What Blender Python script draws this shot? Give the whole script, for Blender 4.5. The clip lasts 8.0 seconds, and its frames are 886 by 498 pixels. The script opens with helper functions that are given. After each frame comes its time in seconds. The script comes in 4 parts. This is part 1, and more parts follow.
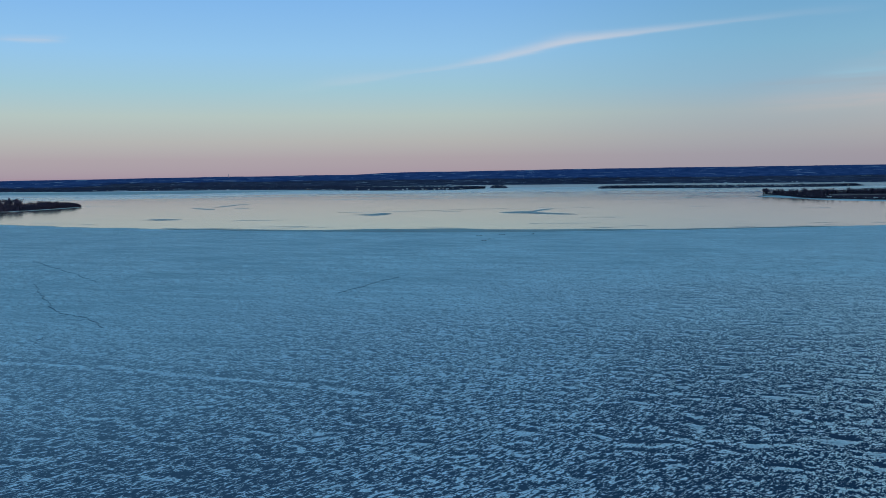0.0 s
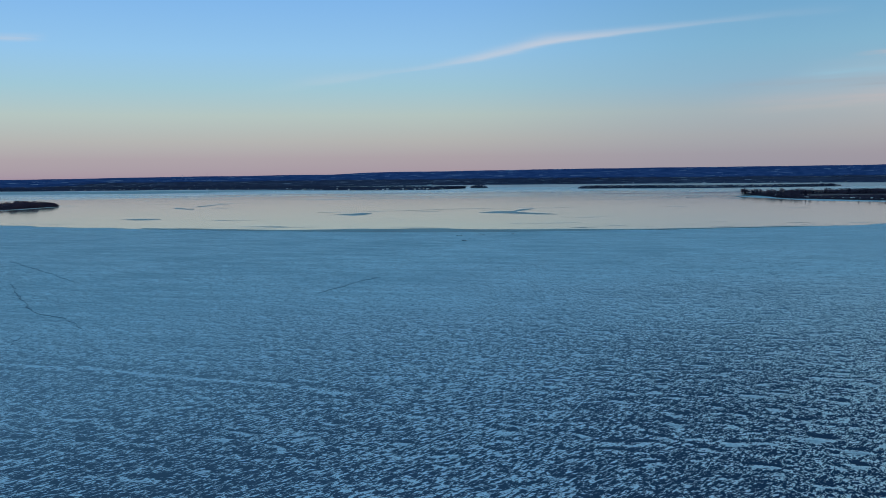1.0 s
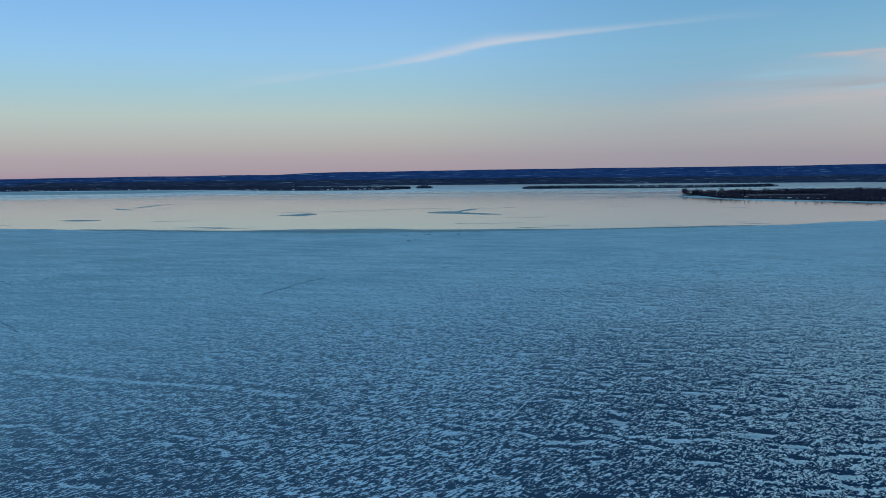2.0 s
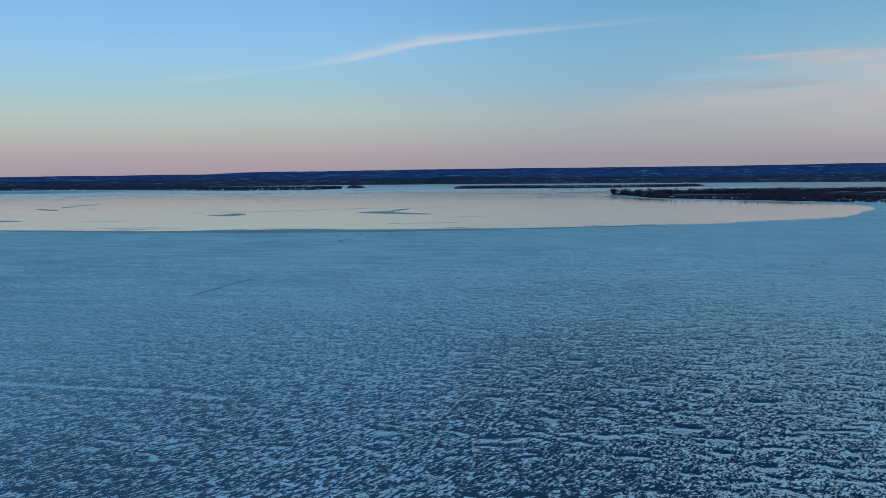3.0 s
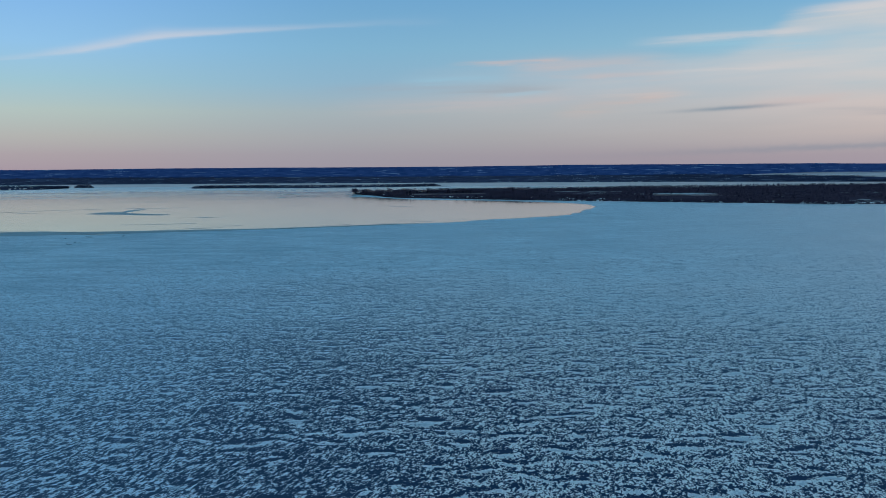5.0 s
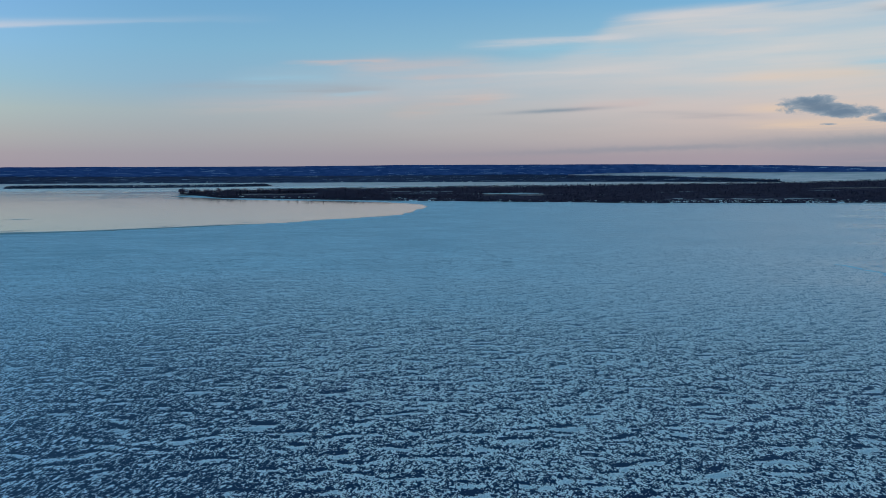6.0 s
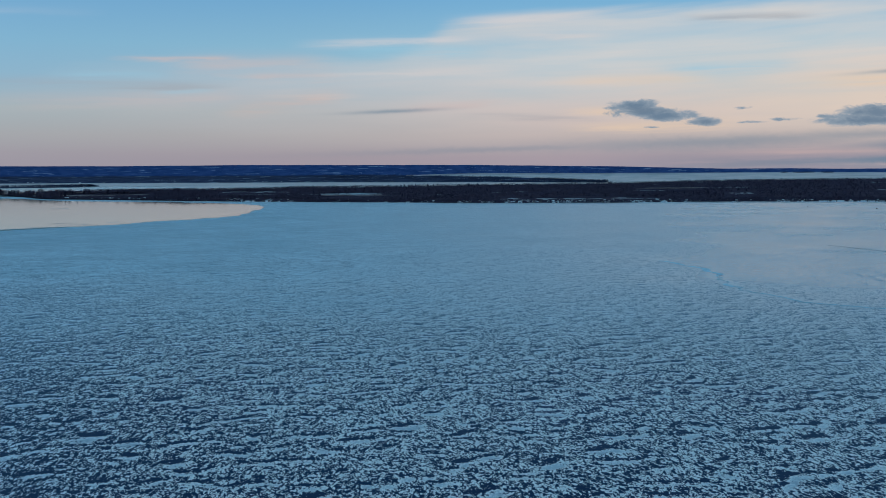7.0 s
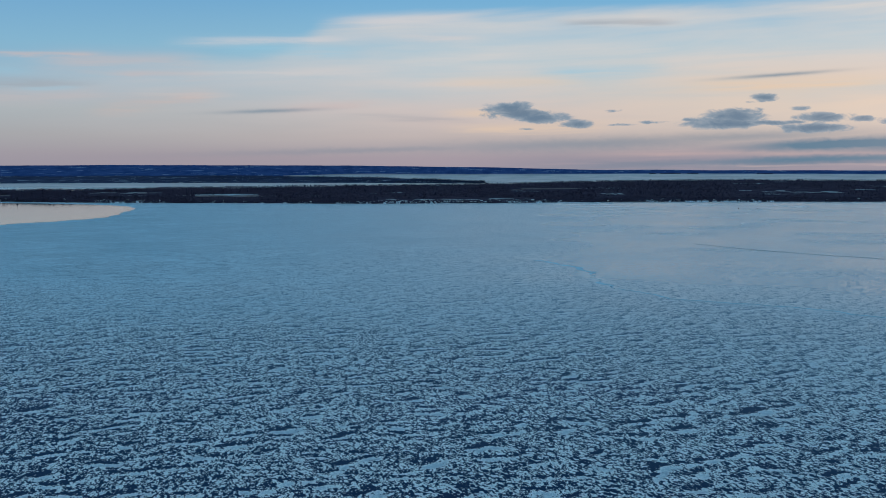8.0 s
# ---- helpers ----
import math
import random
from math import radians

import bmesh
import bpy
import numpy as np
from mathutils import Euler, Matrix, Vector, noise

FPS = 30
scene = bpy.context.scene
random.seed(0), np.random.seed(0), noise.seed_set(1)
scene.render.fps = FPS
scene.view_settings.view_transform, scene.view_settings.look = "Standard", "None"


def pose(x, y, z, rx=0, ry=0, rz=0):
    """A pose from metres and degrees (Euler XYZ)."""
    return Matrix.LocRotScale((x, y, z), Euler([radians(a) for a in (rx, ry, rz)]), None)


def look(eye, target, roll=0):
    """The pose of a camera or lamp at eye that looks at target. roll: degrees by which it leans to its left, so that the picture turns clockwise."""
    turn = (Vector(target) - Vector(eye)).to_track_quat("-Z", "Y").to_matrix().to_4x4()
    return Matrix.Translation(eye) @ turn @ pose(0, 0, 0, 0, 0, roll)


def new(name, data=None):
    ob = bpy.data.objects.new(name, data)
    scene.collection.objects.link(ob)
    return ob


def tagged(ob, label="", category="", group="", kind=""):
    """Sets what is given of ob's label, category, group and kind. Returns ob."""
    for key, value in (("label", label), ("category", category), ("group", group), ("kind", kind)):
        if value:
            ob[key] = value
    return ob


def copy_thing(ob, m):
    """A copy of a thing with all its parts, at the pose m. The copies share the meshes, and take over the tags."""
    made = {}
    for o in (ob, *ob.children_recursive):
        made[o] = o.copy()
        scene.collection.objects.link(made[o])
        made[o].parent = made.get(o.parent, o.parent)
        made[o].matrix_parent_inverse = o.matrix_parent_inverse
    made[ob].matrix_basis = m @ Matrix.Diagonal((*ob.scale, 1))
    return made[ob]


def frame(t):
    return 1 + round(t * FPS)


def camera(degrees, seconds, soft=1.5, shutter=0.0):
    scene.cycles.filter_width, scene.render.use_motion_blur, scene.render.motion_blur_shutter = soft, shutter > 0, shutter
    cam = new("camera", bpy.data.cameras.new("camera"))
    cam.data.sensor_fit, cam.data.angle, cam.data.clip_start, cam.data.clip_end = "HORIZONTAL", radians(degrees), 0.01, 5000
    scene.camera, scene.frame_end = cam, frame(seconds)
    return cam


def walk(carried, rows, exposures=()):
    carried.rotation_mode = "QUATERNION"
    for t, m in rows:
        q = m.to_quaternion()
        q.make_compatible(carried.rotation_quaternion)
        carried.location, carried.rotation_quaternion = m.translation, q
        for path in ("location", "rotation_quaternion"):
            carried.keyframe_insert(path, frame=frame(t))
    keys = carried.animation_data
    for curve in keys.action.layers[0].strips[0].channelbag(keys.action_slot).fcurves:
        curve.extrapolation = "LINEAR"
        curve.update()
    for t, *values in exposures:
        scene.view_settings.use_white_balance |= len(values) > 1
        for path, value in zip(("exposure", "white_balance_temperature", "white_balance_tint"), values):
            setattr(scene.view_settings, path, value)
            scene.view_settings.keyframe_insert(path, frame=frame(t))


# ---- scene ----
# A drone hangs 50 m over a frozen lake at dusk and turns slowly to its right.
cam = camera(48.49, 8.0, soft=0.9)
EYE = (0.0, 0.0, 50.0)
ROWS = [  # seconds, yaw, pitch, roll
    (0.0, -0.012, -4.331, 0.670),
    (0.5, -0.303, -4.333, 0.638),
    (1.0, -1.151, -4.350, 0.600),
    (1.5, -2.762, -4.357, 0.595),
    (3.0, -8.310, -4.412, 0.509),
    (3.5, -11.474, -4.445, 0.472),
    (4.0, -15.096, -4.465, 0.393),
    (5.5, -27.894, -4.548, 0.208),
    (6.0, -32.974, -4.556, 0.142),
    (6.5, -38.044, -4.554, 0.084),
    (7.0, -42.341, -4.547, 0.041),
    (7.5, -47.475, -4.517, -0.041),
    (7.7, -49.000, -4.505, -0.080),
    (7.8, -49.400, -4.501, -0.090),
    (8.0, -49.422, -4.501, -0.091),
]
walk(cam, [(t, pose(*EYE, 90 + pitch, roll, yaw)) for t, yaw, pitch, roll in ROWS])

SUN_AZ, SUN_EL = 105.0, 1.5  # compass degrees clockwise from +y, and height
sun = new("sun", bpy.data.lights.new("sun", "SUN"))
sun.data.energy, sun.data.angle, sun.data.color = 0.15, radians(10), (1.0, 0.72, 0.55)
sun.matrix_world = look((0, 0, 0), (-math.sin(radians(SUN_AZ)), -math.cos(radians(SUN_AZ)), -math.tan(radians(SUN_EL))))


# ---------------------------------------------------------------- node helpers
def srgb(r, g, b):
    lin = lambda c: c / 12.92 if c <= 0.04045 else ((c + 0.055) / 1.055) ** 2.4
    return (lin(r / 255), lin(g / 255), lin(b / 255), 1.0)


from mathutils import geometry


class Nodes:
    """Short ways to add nodes to one tree."""

    def __init__(self, tree):
        self.tree = tree
        tree.nodes.clear()

    def add(self, kind, **inputs):
        node = self.tree.nodes.new(kind)
        for key, value in inputs.items():
            self.put(node.inputs[key], value)
        return node

    def put(self, socket, value):
        if hasattr(value, "is_linked"):
            self.tree.links.new(value, socket)
        else:
            socket.default_value = value

    def math(self, op, *args, clamp=False):
        node = self.tree.nodes.new("ShaderNodeMath")
        node.operation, node.use_clamp = op, clamp
        for socket, value in zip(node.inputs, args):
            self.put(socket, value)
        return node.outputs[0]

    def step(self, x, low, high, a=0.0, b=1.0):
        node = self.tree.nodes.new("ShaderNodeMapRange")
        node.interpolation_type = "SMOOTHSTEP"
        for socket, value in zip(node.inputs, (x, low, high, a, b)):
            self.put(socket, value)
        return node.outputs[0]

    def mix(self, f, a, b):
        node = self.tree.nodes.new("ShaderNodeMix")
        node.data_type = "RGBA"
        self.put(node.inputs[0], f), self.put(node.inputs[6], a), self.put(node.inputs[7], b)
        return node.outputs[2]

    def ramp(self, f, stops):
        node = self.tree.nodes.new("ShaderNodeValToRGB")
        self.put(node.inputs[0], f)
        marks = node.color_ramp.elements
        while len(marks) < len(stops):
            marks.new(0.5)
        for mark, (at, colour) in zip(marks, stops):
            mark.position, mark.color = at, colour
        return node.outputs[0]

    def table(self, x, pairs):
        """A value read off a broken line through (x, value) pairs, values from -1 to 10."""
        low, high = pairs[0][0], pairs[-1][0]
        node = self.tree.nodes.new("ShaderNodeFloatCurve")
        self.put(node.inputs[1], self.math("DIVIDE", self.math("SUBTRACT", x, low), high - low, clamp=True))
        points = node.mapping.curves[0].points
        while len(points) < len(pairs):
            points.new(0.5, 0.5)
        for point, (at, value) in zip(points, pairs):
            point.location, point.handle_type = ((at - low) / (high - low), value / 10), "AUTO_CLAMPED"
        node.mapping.update()
        return self.math("MULTIPLY", node.outputs[0], 10.0)

    def vec(self, x, y, z=0.0):
        node = self.tree.nodes.new("ShaderNodeCombineXYZ")
        for socket, value in zip(node.inputs, (x, y, z)):
            self.put(socket, value)
        return node.outputs[0]

    def noise(self, vector, scale, detail=3.0, rough=0.5, distort=0.0):
        node = self.add("ShaderNodeTexNoise", Vector=vector, Scale=scale, Detail=detail, Roughness=rough, Distortion=distort)
        return node.outputs[0]


# ---------------------------------------------------------------- the sky
def make_sky():
    world = bpy.data.worlds.new("dusk_sky")
    scene.world = world
    world.use_nodes = True
    n = Nodes(world.node_tree)
    way = n.add("ShaderNodeTexCoord").outputs["Generated"]
    xyz = n.add("ShaderNodeSeparateXYZ", Vector=way).outputs
    el = n.math("MULTIPLY", n.math("ARCSINE", xyz[2]), 57.2958)
    az = n.math("MULTIPLY", n.math("ARCTAN2", xyz[0], xyz[1]), 57.2958)
    up = n.math("SQRT", n.math("DIVIDE", n.math("MAXIMUM", el, 0.0), 90.0))
    h = lambda deg: math.sqrt(deg / 90)

    # away from the sunset: pink belt, then green-grey, then blue
    cool = n.ramp(up, [(h(0.0), srgb(160, 143, 158)), (h(1.0), srgb(170, 160, 166)), (h(2.0), srgb(177, 178, 176)),
                       (h(3.4), srgb(177, 194, 191)), (h(5.0), srgb(157, 196, 211)), (h(7.0), srgb(144, 193, 231)),
                       (h(10.0), srgb(126, 179, 231)), (h(20.0), srgb(110, 166, 205)), (h(45.0), srgb(106, 150, 179)), (h(90.0), srgb(101, 143, 170))])
    # towards the sunset
    warm = n.ramp(up, [(h(0.0), srgb(156, 147, 161)), (h(0.8), srgb(168, 154, 163)), (h(2.0), srgb(186, 174, 173)),
                       (h(3.4), srgb(196, 191, 190)), (h(5.0), srgb(174, 198, 206)), (h(7.0), srgb(150, 194, 214)),
                       (h(10.0), srgb(112, 172, 212)), (h(20.0), srgb(110, 166, 205)), (h(45.0), srgb(106, 150, 179)), (h(90.0), srgb(101, 143, 170))])
    toward = n.math("COSINE", n.math("MULTIPLY", n.math("SUBTRACT", az, 100.0), radians(1)))
    west = n.step(toward, -0.05, 0.95)
    between = n.ramp(up, [(h(0.0), srgb(157, 150, 164)), (h(1.0), srgb(162, 159, 169)), (h(2.0), srgb(166, 171, 177)), (h(3.4), srgb(164, 181, 189)),
                          (h(5.0), srgb(142, 183, 209)), (h(7.0), srgb(130, 182, 214)), (h(10.0), srgb(114, 170, 214)), (h(20.0), srgb(110, 166, 205)), (h(45.0), srgb(106, 150, 179)), (h(90.0), srgb(101, 143, 170))])
    inside = n.math("MULTIPLY", n.step(az, 0.0, 20.0), n.step(az, 150.0, 200.0, 1.0, 0.0))
    sky = n.mix(west, n.mix(inside, cool, between), warm)

    gain = n.math("MULTIPLY", n.table(az, [(-40, 10), (-10, 9.9), (0, 9.7), (10, 9.3), (25, 8.9), (36, 9.0), (48, 9.5), (62, 9.6), (90, 10)]), 0.104)
    toned = n.add("ShaderNodeVectorMath", Vector=sky)
    toned.operation = "SCALE"
    n.put(toned.inputs["Scale"], gain)
    sky = toned.outputs[0]

    # high thin veil, drawn out in long streaks
    slant = n.math("ADD", el, n.math("MULTIPLY", az, -0.028))
    streak = n.noise(n.vec(n.math("MULTIPLY", az, 0.045), n.math("MULTIPLY", slant, 0.62), 3.1), 1.0, 5.0, 0.55, 0.6)
    fine = n.noise(n.vec(n.math("MULTIPLY", az, 0.16), n.math("MULTIPLY", slant, 2.4), 8.0), 1.0, 4.0, 0.6, 0.4)
    soft = n.noise(n.vec(n.math("MULTIPLY", az, 0.10), n.math("MULTIPLY", slant, 0.9), 5.0), 1.0, 3.0, 0.5, 0.3)
    body = n.math("ADD", streak, n.math("MULTIPLY", n.math("SUBTRACT", fine, 0.5), 0.22))
    roof = n.table(az, [(10, 2.6), (17, 4.1), (23.5, 6.1), (28, 6.35), (33, 6.5), (38, 6.6), (41, 7.4), (43.5, 8.5), (47, 8.9), (58, 9.2), (80, 9.3)])
    ragged_roof = n.math("ADD", n.math("SUBTRACT", el, roof), n.math("MULTIPLY", n.math("SUBTRACT", body, 0.5), -1.6))
    under = n.step(ragged_roof, -0.75, 0.35, 1.0, 0.0)
    spread = n.math("MULTIPLY", n.step(az, 12.0, 40.0), n.step(az, 150.0, 220.0, 1.0, 0.0))
    lower = n.step(el, 0.6, 3.6)
    grain = n.math("ADD", 0.72, n.math("MULTIPLY", n.math("SUBTRACT", n.math("ADD", n.math("MULTIPLY", streak, 0.55), n.math("MULTIPLY", soft, 0.45)), 0.5), 2.4))
    veil = n.math("MULTIPLY", n.math("MULTIPLY", under, lower), n.math("MULTIPLY", grain, n.step(az, 14.0, 56.0, 0.42, 1.02)), clamp=True)
    tint = n.mix(n.step(el, 2.0, 6.5), n.mix(n.step(az, 30.0, 52.0), srgb(186, 184, 187), srgb(206, 188, 183)), n.mix(n.step(az, 34.0, 52.0), srgb(188, 195, 202), srgb(207, 206, 206)))
    tint = n.mix(n.math("MULTIPLY", n.step(az, 48.0, 68.0), n.step(el, 7.5, 4.0)), tint, srgb(220, 202, 188))
    sky = n.mix(n.math("MULTIPLY", veil, spread), sky, tint)

    # brushed bands: azimuth and height of both ends, half thickness, weight, colour
    white, rose, peach, blue, grey = srgb(206, 205, 209), srgb(202, 184, 182), srgb(226, 200, 176), srgb(150, 196, 218), srgb(143, 152, 165)
    bands = [(23.6, 6.12, 31.0, 6.30, 0.10, 0.55, rose), (26.5, 5.80, 36.5, 6.05, 0.42, 0.42, rose), (30.5, 5.28, 37.0, 5.32, 0.16, 0.5, rose),
             (15.5, 4.72, 31.0, 4.78, 0.20, 0.28, srgb(160, 163, 172)), (16.0, 3.60, 34.0, 4.30, 0.34, 0.30, rose), (29.5, 3.30, 37.0, 4.40, 0.30, 0.45, srgb(205, 180, 172)),
             (33.0, 5.32, 48.0, 5.80, 0.15, 0.45, srgb(208, 203, 203)), (31.0, 4.28, 38.0, 4.40, 0.16, 0.3, srgb(206, 194, 191)), (22.0, 4.42, 30.5, 4.82, 0.14, 0.2, srgb(150, 158, 168)),
             (33.6, 7.14, 45.5, 7.55, 0.17, 0.62, white), (42.0, 8.50, 52.0, 8.75, 0.20, 0.5, white), (46.0, 7.66, 52.0, 7.56, 0.14, 0.5, srgb(218, 206, 202)),
             (36.5, 6.78, 45.0, 6.86, 0.20, 0.7, blue), (54.2, 5.72, 62.5, 5.68, 0.22, 0.55, blue), (20.5, 5.10, 27.0, 5.30, 0.16, 0.4, blue), (26.0, 4.30, 29.5, 4.50, 0.12, 0.3, blue),
             (47.8, 5.06, 58.0, 5.20, 0.26, 0.34, peach), (61.5, 4.86, 75.0, 4.80, 0.24, 0.7, peach), (49.0, 3.42, 56.0, 3.42, 0.16, 0.5, peach), (48.6, 2.40, 60.0, 2.62, 0.22, 0.55, peach),
             (48.0, 0.30, 90.0, 0.45, 0.60, 1.0, srgb(140, 141, 156)), (56.0, 1.0, 78.0, 1.1, 0.12, 0.4, srgb(212, 180, 174)), (60.0, 0.35, 82.0, 0.42, 0.06, 0.4, srgb(205, 182, 180)), (55.5, 8.45, 63.0, 8.28, 0.13, 0.42, grey), (43.0, 3.22, 51.5, 2.95, 0.12, 0.28, grey),
             (-24.5, 7.32, -20.6, 7.50, 0.10, 0.3, white), (39.2, 3.50, 46.0, 4.00, 0.12, 0.35, rose)]
    wisps = n.step(n.math("ADD", fine, n.math("MULTIPLY", soft, 0.4)), 0.48, 0.86, 0.45, 1.25)
    for a0, e0, a1, e1, thick, weight, colour in bands:
        line = n.math("ADD", e0, n.math("MULTIPLY", n.math("SUBTRACT", az, a0), (e1 - e0) / (a1 - a0)))
        off = n.math("DIVIDE", n.math("ADD", n.math("SUBTRACT", el, line), n.math("MULTIPLY", n.math("SUBTRACT", fine, 0.5), 0.6)), 1.35 * thick)
        core = n.math("POWER", 2.718, n.math("MULTIPLY", n.math("MULTIPLY", off, off), -1.0))
        reach = n.math("MULTIPLY", n.step(az, a0 - 0.4, a0 + 0.35 * (a1 - a0)), n.step(az, a0 + 0.7 * (a1 - a0), a1 + 0.5, 1.0, 0.0))
        sky = n.mix(n.math("MULTIPLY", n.math("MULTIPLY", core, reach), n.math("MULTIPLY", wisps, weight), clamp=True), sky, colour)

    # one long bright streak, crisp below and feathered above
    line = n.table(az, [(-12, 4.4), (-9.1, 4.78), (-5.6, 5.32), (-1.9, 5.80), (0.1, 6.08), (3.0, 6.54), (5.2, 6.98), (6.4, 7.26), (7.4, 7.46), (10.6, 7.76), (14.8, 8.06), (18.9, 8.31), (24, 8.5)])
    off = n.math("ADD", n.math("SUBTRACT", el, line), n.math("MULTIPLY", n.math("SUBTRACT", fine, 0.5), 0.34))
    thick = n.table(az, [(-12, 0.34), (-5, 0.26), (-0.5, 0.12), (3, 0.22), (6.5, 0.27), (9, 0.19), (14, 0.15), (24, 0.24)])
    shape = n.math("DIVIDE", off, n.math("MULTIPLY", thick, n.step(off, -0.05, 0.05, 0.65, 1.35)))
    core = n.math("POWER", 2.718, n.math("MULTIPLY", n.math("MULTIPLY", shape, shape), -1.0))
    along = n.table(az, [(-12, 0.0), (-8.5, 0.4), (-5, 1.8), (-2, 1.5), (0, 2.0), (2.5, 4.4), (5.5, 6.4), (8, 6.2), (11, 5.0), (14, 3.2), (18, 1.6), (24, 0.0)])
    brushed = n.step(n.math("ADD", n.math("MULTIPLY", fine, 0.6), n.math("MULTIPLY", soft, 0.4)), 0.25, 0.65, 0.65, 1.1)
    sky = n.mix(n.math("MULTIPLY", n.math("MULTIPLY", core, brushed), n.math("MULTIPLY", along, 0.088), clamp=True), sky, srgb(212, 210, 216))

    # small low clouds: azimuth, height, half width, half height, weight
    ragged = n.noise(n.vec(n.math("MULTIPLY", az, 1.0), n.math("MULTIPLY", el, 2.4), 1.7), 1.0, 5.0, 0.62, 0.5)
    ragged = n.math("SUBTRACT", ragged, 0.5)
    puffs = [(53.3, 3.60, 1.5, 0.40, 1.0), (53.9, 3.32, 2.0, 0.36, 1.0), (55.1, 3.08, 1.8, 0.32, 1.0), (57.1, 2.74, 1.0, 0.26, 0.95), (54.3, 2.44, 0.6, 0.09, 0.7),
             (65.9, 3.05, 1.7, 0.48, 1.0), (65.3, 2.72, 2.3, 0.38, 1.0), (67.6, 2.70, 1.5, 0.16, 0.85), (67.3, 4.08, 0.8, 0.24, 0.85), (66.6, 3.86, 0.4, 0.10, 0.6), (69.2, 3.46, 0.7, 0.16, 0.62),
             (69.9, 2.38, 1.8, 0.28, 1.0), (70.4, 2.94, 1.5, 0.30, 0.95), (69.0, 2.72, 0.9, 0.12, 0.75), (72.4, 2.84, 0.9, 0.18, 0.8), (74.5, 2.7, 1.4, 0.2, 0.8), (63.3, 2.92, 0.45, 0.16, 0.7),
             (59.6, 2.68, 1.3, 0.10, 0.52), (61.3, 2.80, 1.1, 0.13, 0.55), (59.1, 3.48, 0.7, 0.14, 0.5)]
    total = None
    for a, e, w, t, weight in puffs:
        dx = n.math("POWER", n.math("ABSOLUTE", n.math("DIVIDE", n.math("SUBTRACT", az, a), w)), 2.0)
        dy = n.math("POWER", n.math("ABSOLUTE", n.math("DIVIDE", n.math("SUBTRACT", el, e), t)), 2.0)
        one = n.math("MULTIPLY", n.math("POWER", 2.718, n.math("MULTIPLY", n.math("ADD", dx, dy), -1.0)), weight)
        total = one if total is None else n.math("MAXIMUM", total, one)
    heap = n.math("ADD", total, n.math("MULTIPLY", ragged, n.step(total, 0.1, 0.3, 0.0, 1.35)))
    puff = n.step(heap, 0.24, 0.62)
    # long dusky bars near the horizon
    bars = [(39.5, 3.42, 2.6, 0.11, 0.62), (68.1, 5.28, 2.7, 0.10, 0.7), (71.5, 1.52, 5.2, 0.32, 1.35), (76.0, 1.6, 6.0, 0.44, 1.25), (71.0, 0.72, 8.5, 0.22, 1.1), (58.0, 1.62, 9.0, 0.38, 0.55), (46.0, 1.25, 9.0, 0.18, 0.35), (66.0, 1.95, 7.0, 0.30, 0.5)]
    dusk = None
    for a, e, w, t, weight in bars:
        dx = n.math("POWER", n.math("ABSOLUTE", n.math("DIVIDE", n.math("SUBTRACT", az, a), w)), 2.0)
        tilted = n.math("SUBTRACT", n.math("SUBTRACT", el, e), n.math("MULTIPLY", n.math("SUBTRACT", az, a), 0.045 if e > 3 else 0.028))
        dy = n.math("POWER", n.math("ABSOLUTE", n.math("DIVIDE", n.math("ADD", tilted, n.math("MULTIPLY", ragged, 0.3 if e < 3 else 0.08)), t)), 2.0)
        one = n.math("MULTIPLY", n.math("POWER", 2.718, n.math("MULTIPLY", n.math("ADD", dx, dy), -1.0)), weight)
        dusk = one if dusk is None else n.math("MAXIMUM", dusk, one)
    sky = n.mix(n.math("MULTIPLY", dusk, 0.95, clamp=True), sky, srgb(92, 126, 150))
    sky = n.mix(n.math("MULTIPLY", puff, 0.88), sky, n.mix(n.step(heap, 0.35, 1.1), srgb(134, 154, 172), srgb(76, 114, 144)))

    # the glow that the sun leaves low in the west
    far_az = n.math("DIVIDE", n.math("SUBTRACT", az, SUN_AZ), 15.0)
    far_el = n.math("DIVIDE", el, 9.0)
    glow = n.math("POWER", 2.718, n.math("MULTIPLY", n.math("ADD", n.math("MULTIPLY", far_az, far_az), n.math("MULTIPLY", far_el, far_el)), -1.0))
    # faint daylight of the sunken sun
    nishita = n.add("ShaderNodeTexSky")
    nishita.sky_type, nishita.sun_disc = "NISHITA", False
    nishita.sun_elevation, nishita.sun_rotation = radians(SUN_EL), radians(SUN_AZ)
    lit = n.add("ShaderNodeBackground", Color=nishita.outputs[0], Strength=0.004)
    sky = n.mix(n.math("MULTIPLY", glow, 0.9), sky, (5.0, 3.2, 2.2, 1))
    main = n.add("ShaderNodeBackground", Color=sky, Strength=1.0)
    both = n.add("ShaderNodeAddShader")
    n.put(both.inputs[0], main.outputs[0]), n.put(both.inputs[1], lit.outputs[0])
    n.add("ShaderNodeOutputWorld", Surface=both.outputs[0])


make_sky()


# ---------------------------------------------------------------- materials
def material(name):
    mat = bpy.data.materials.new(name)
    mat.use_nodes = True
    return mat, Nodes(mat.node_tree)


def finish(n, shader, bump=None, strength=0.3, distance=0.1):
    if bump is not None:
        node = n.add("ShaderNodeBump", Strength=strength, Distance=distance, Height=bump)
        n.put(shader.inputs["Normal"], node.outputs[0])
    n.add("ShaderNodeOutputMaterial", Surface=shader.outputs[0])


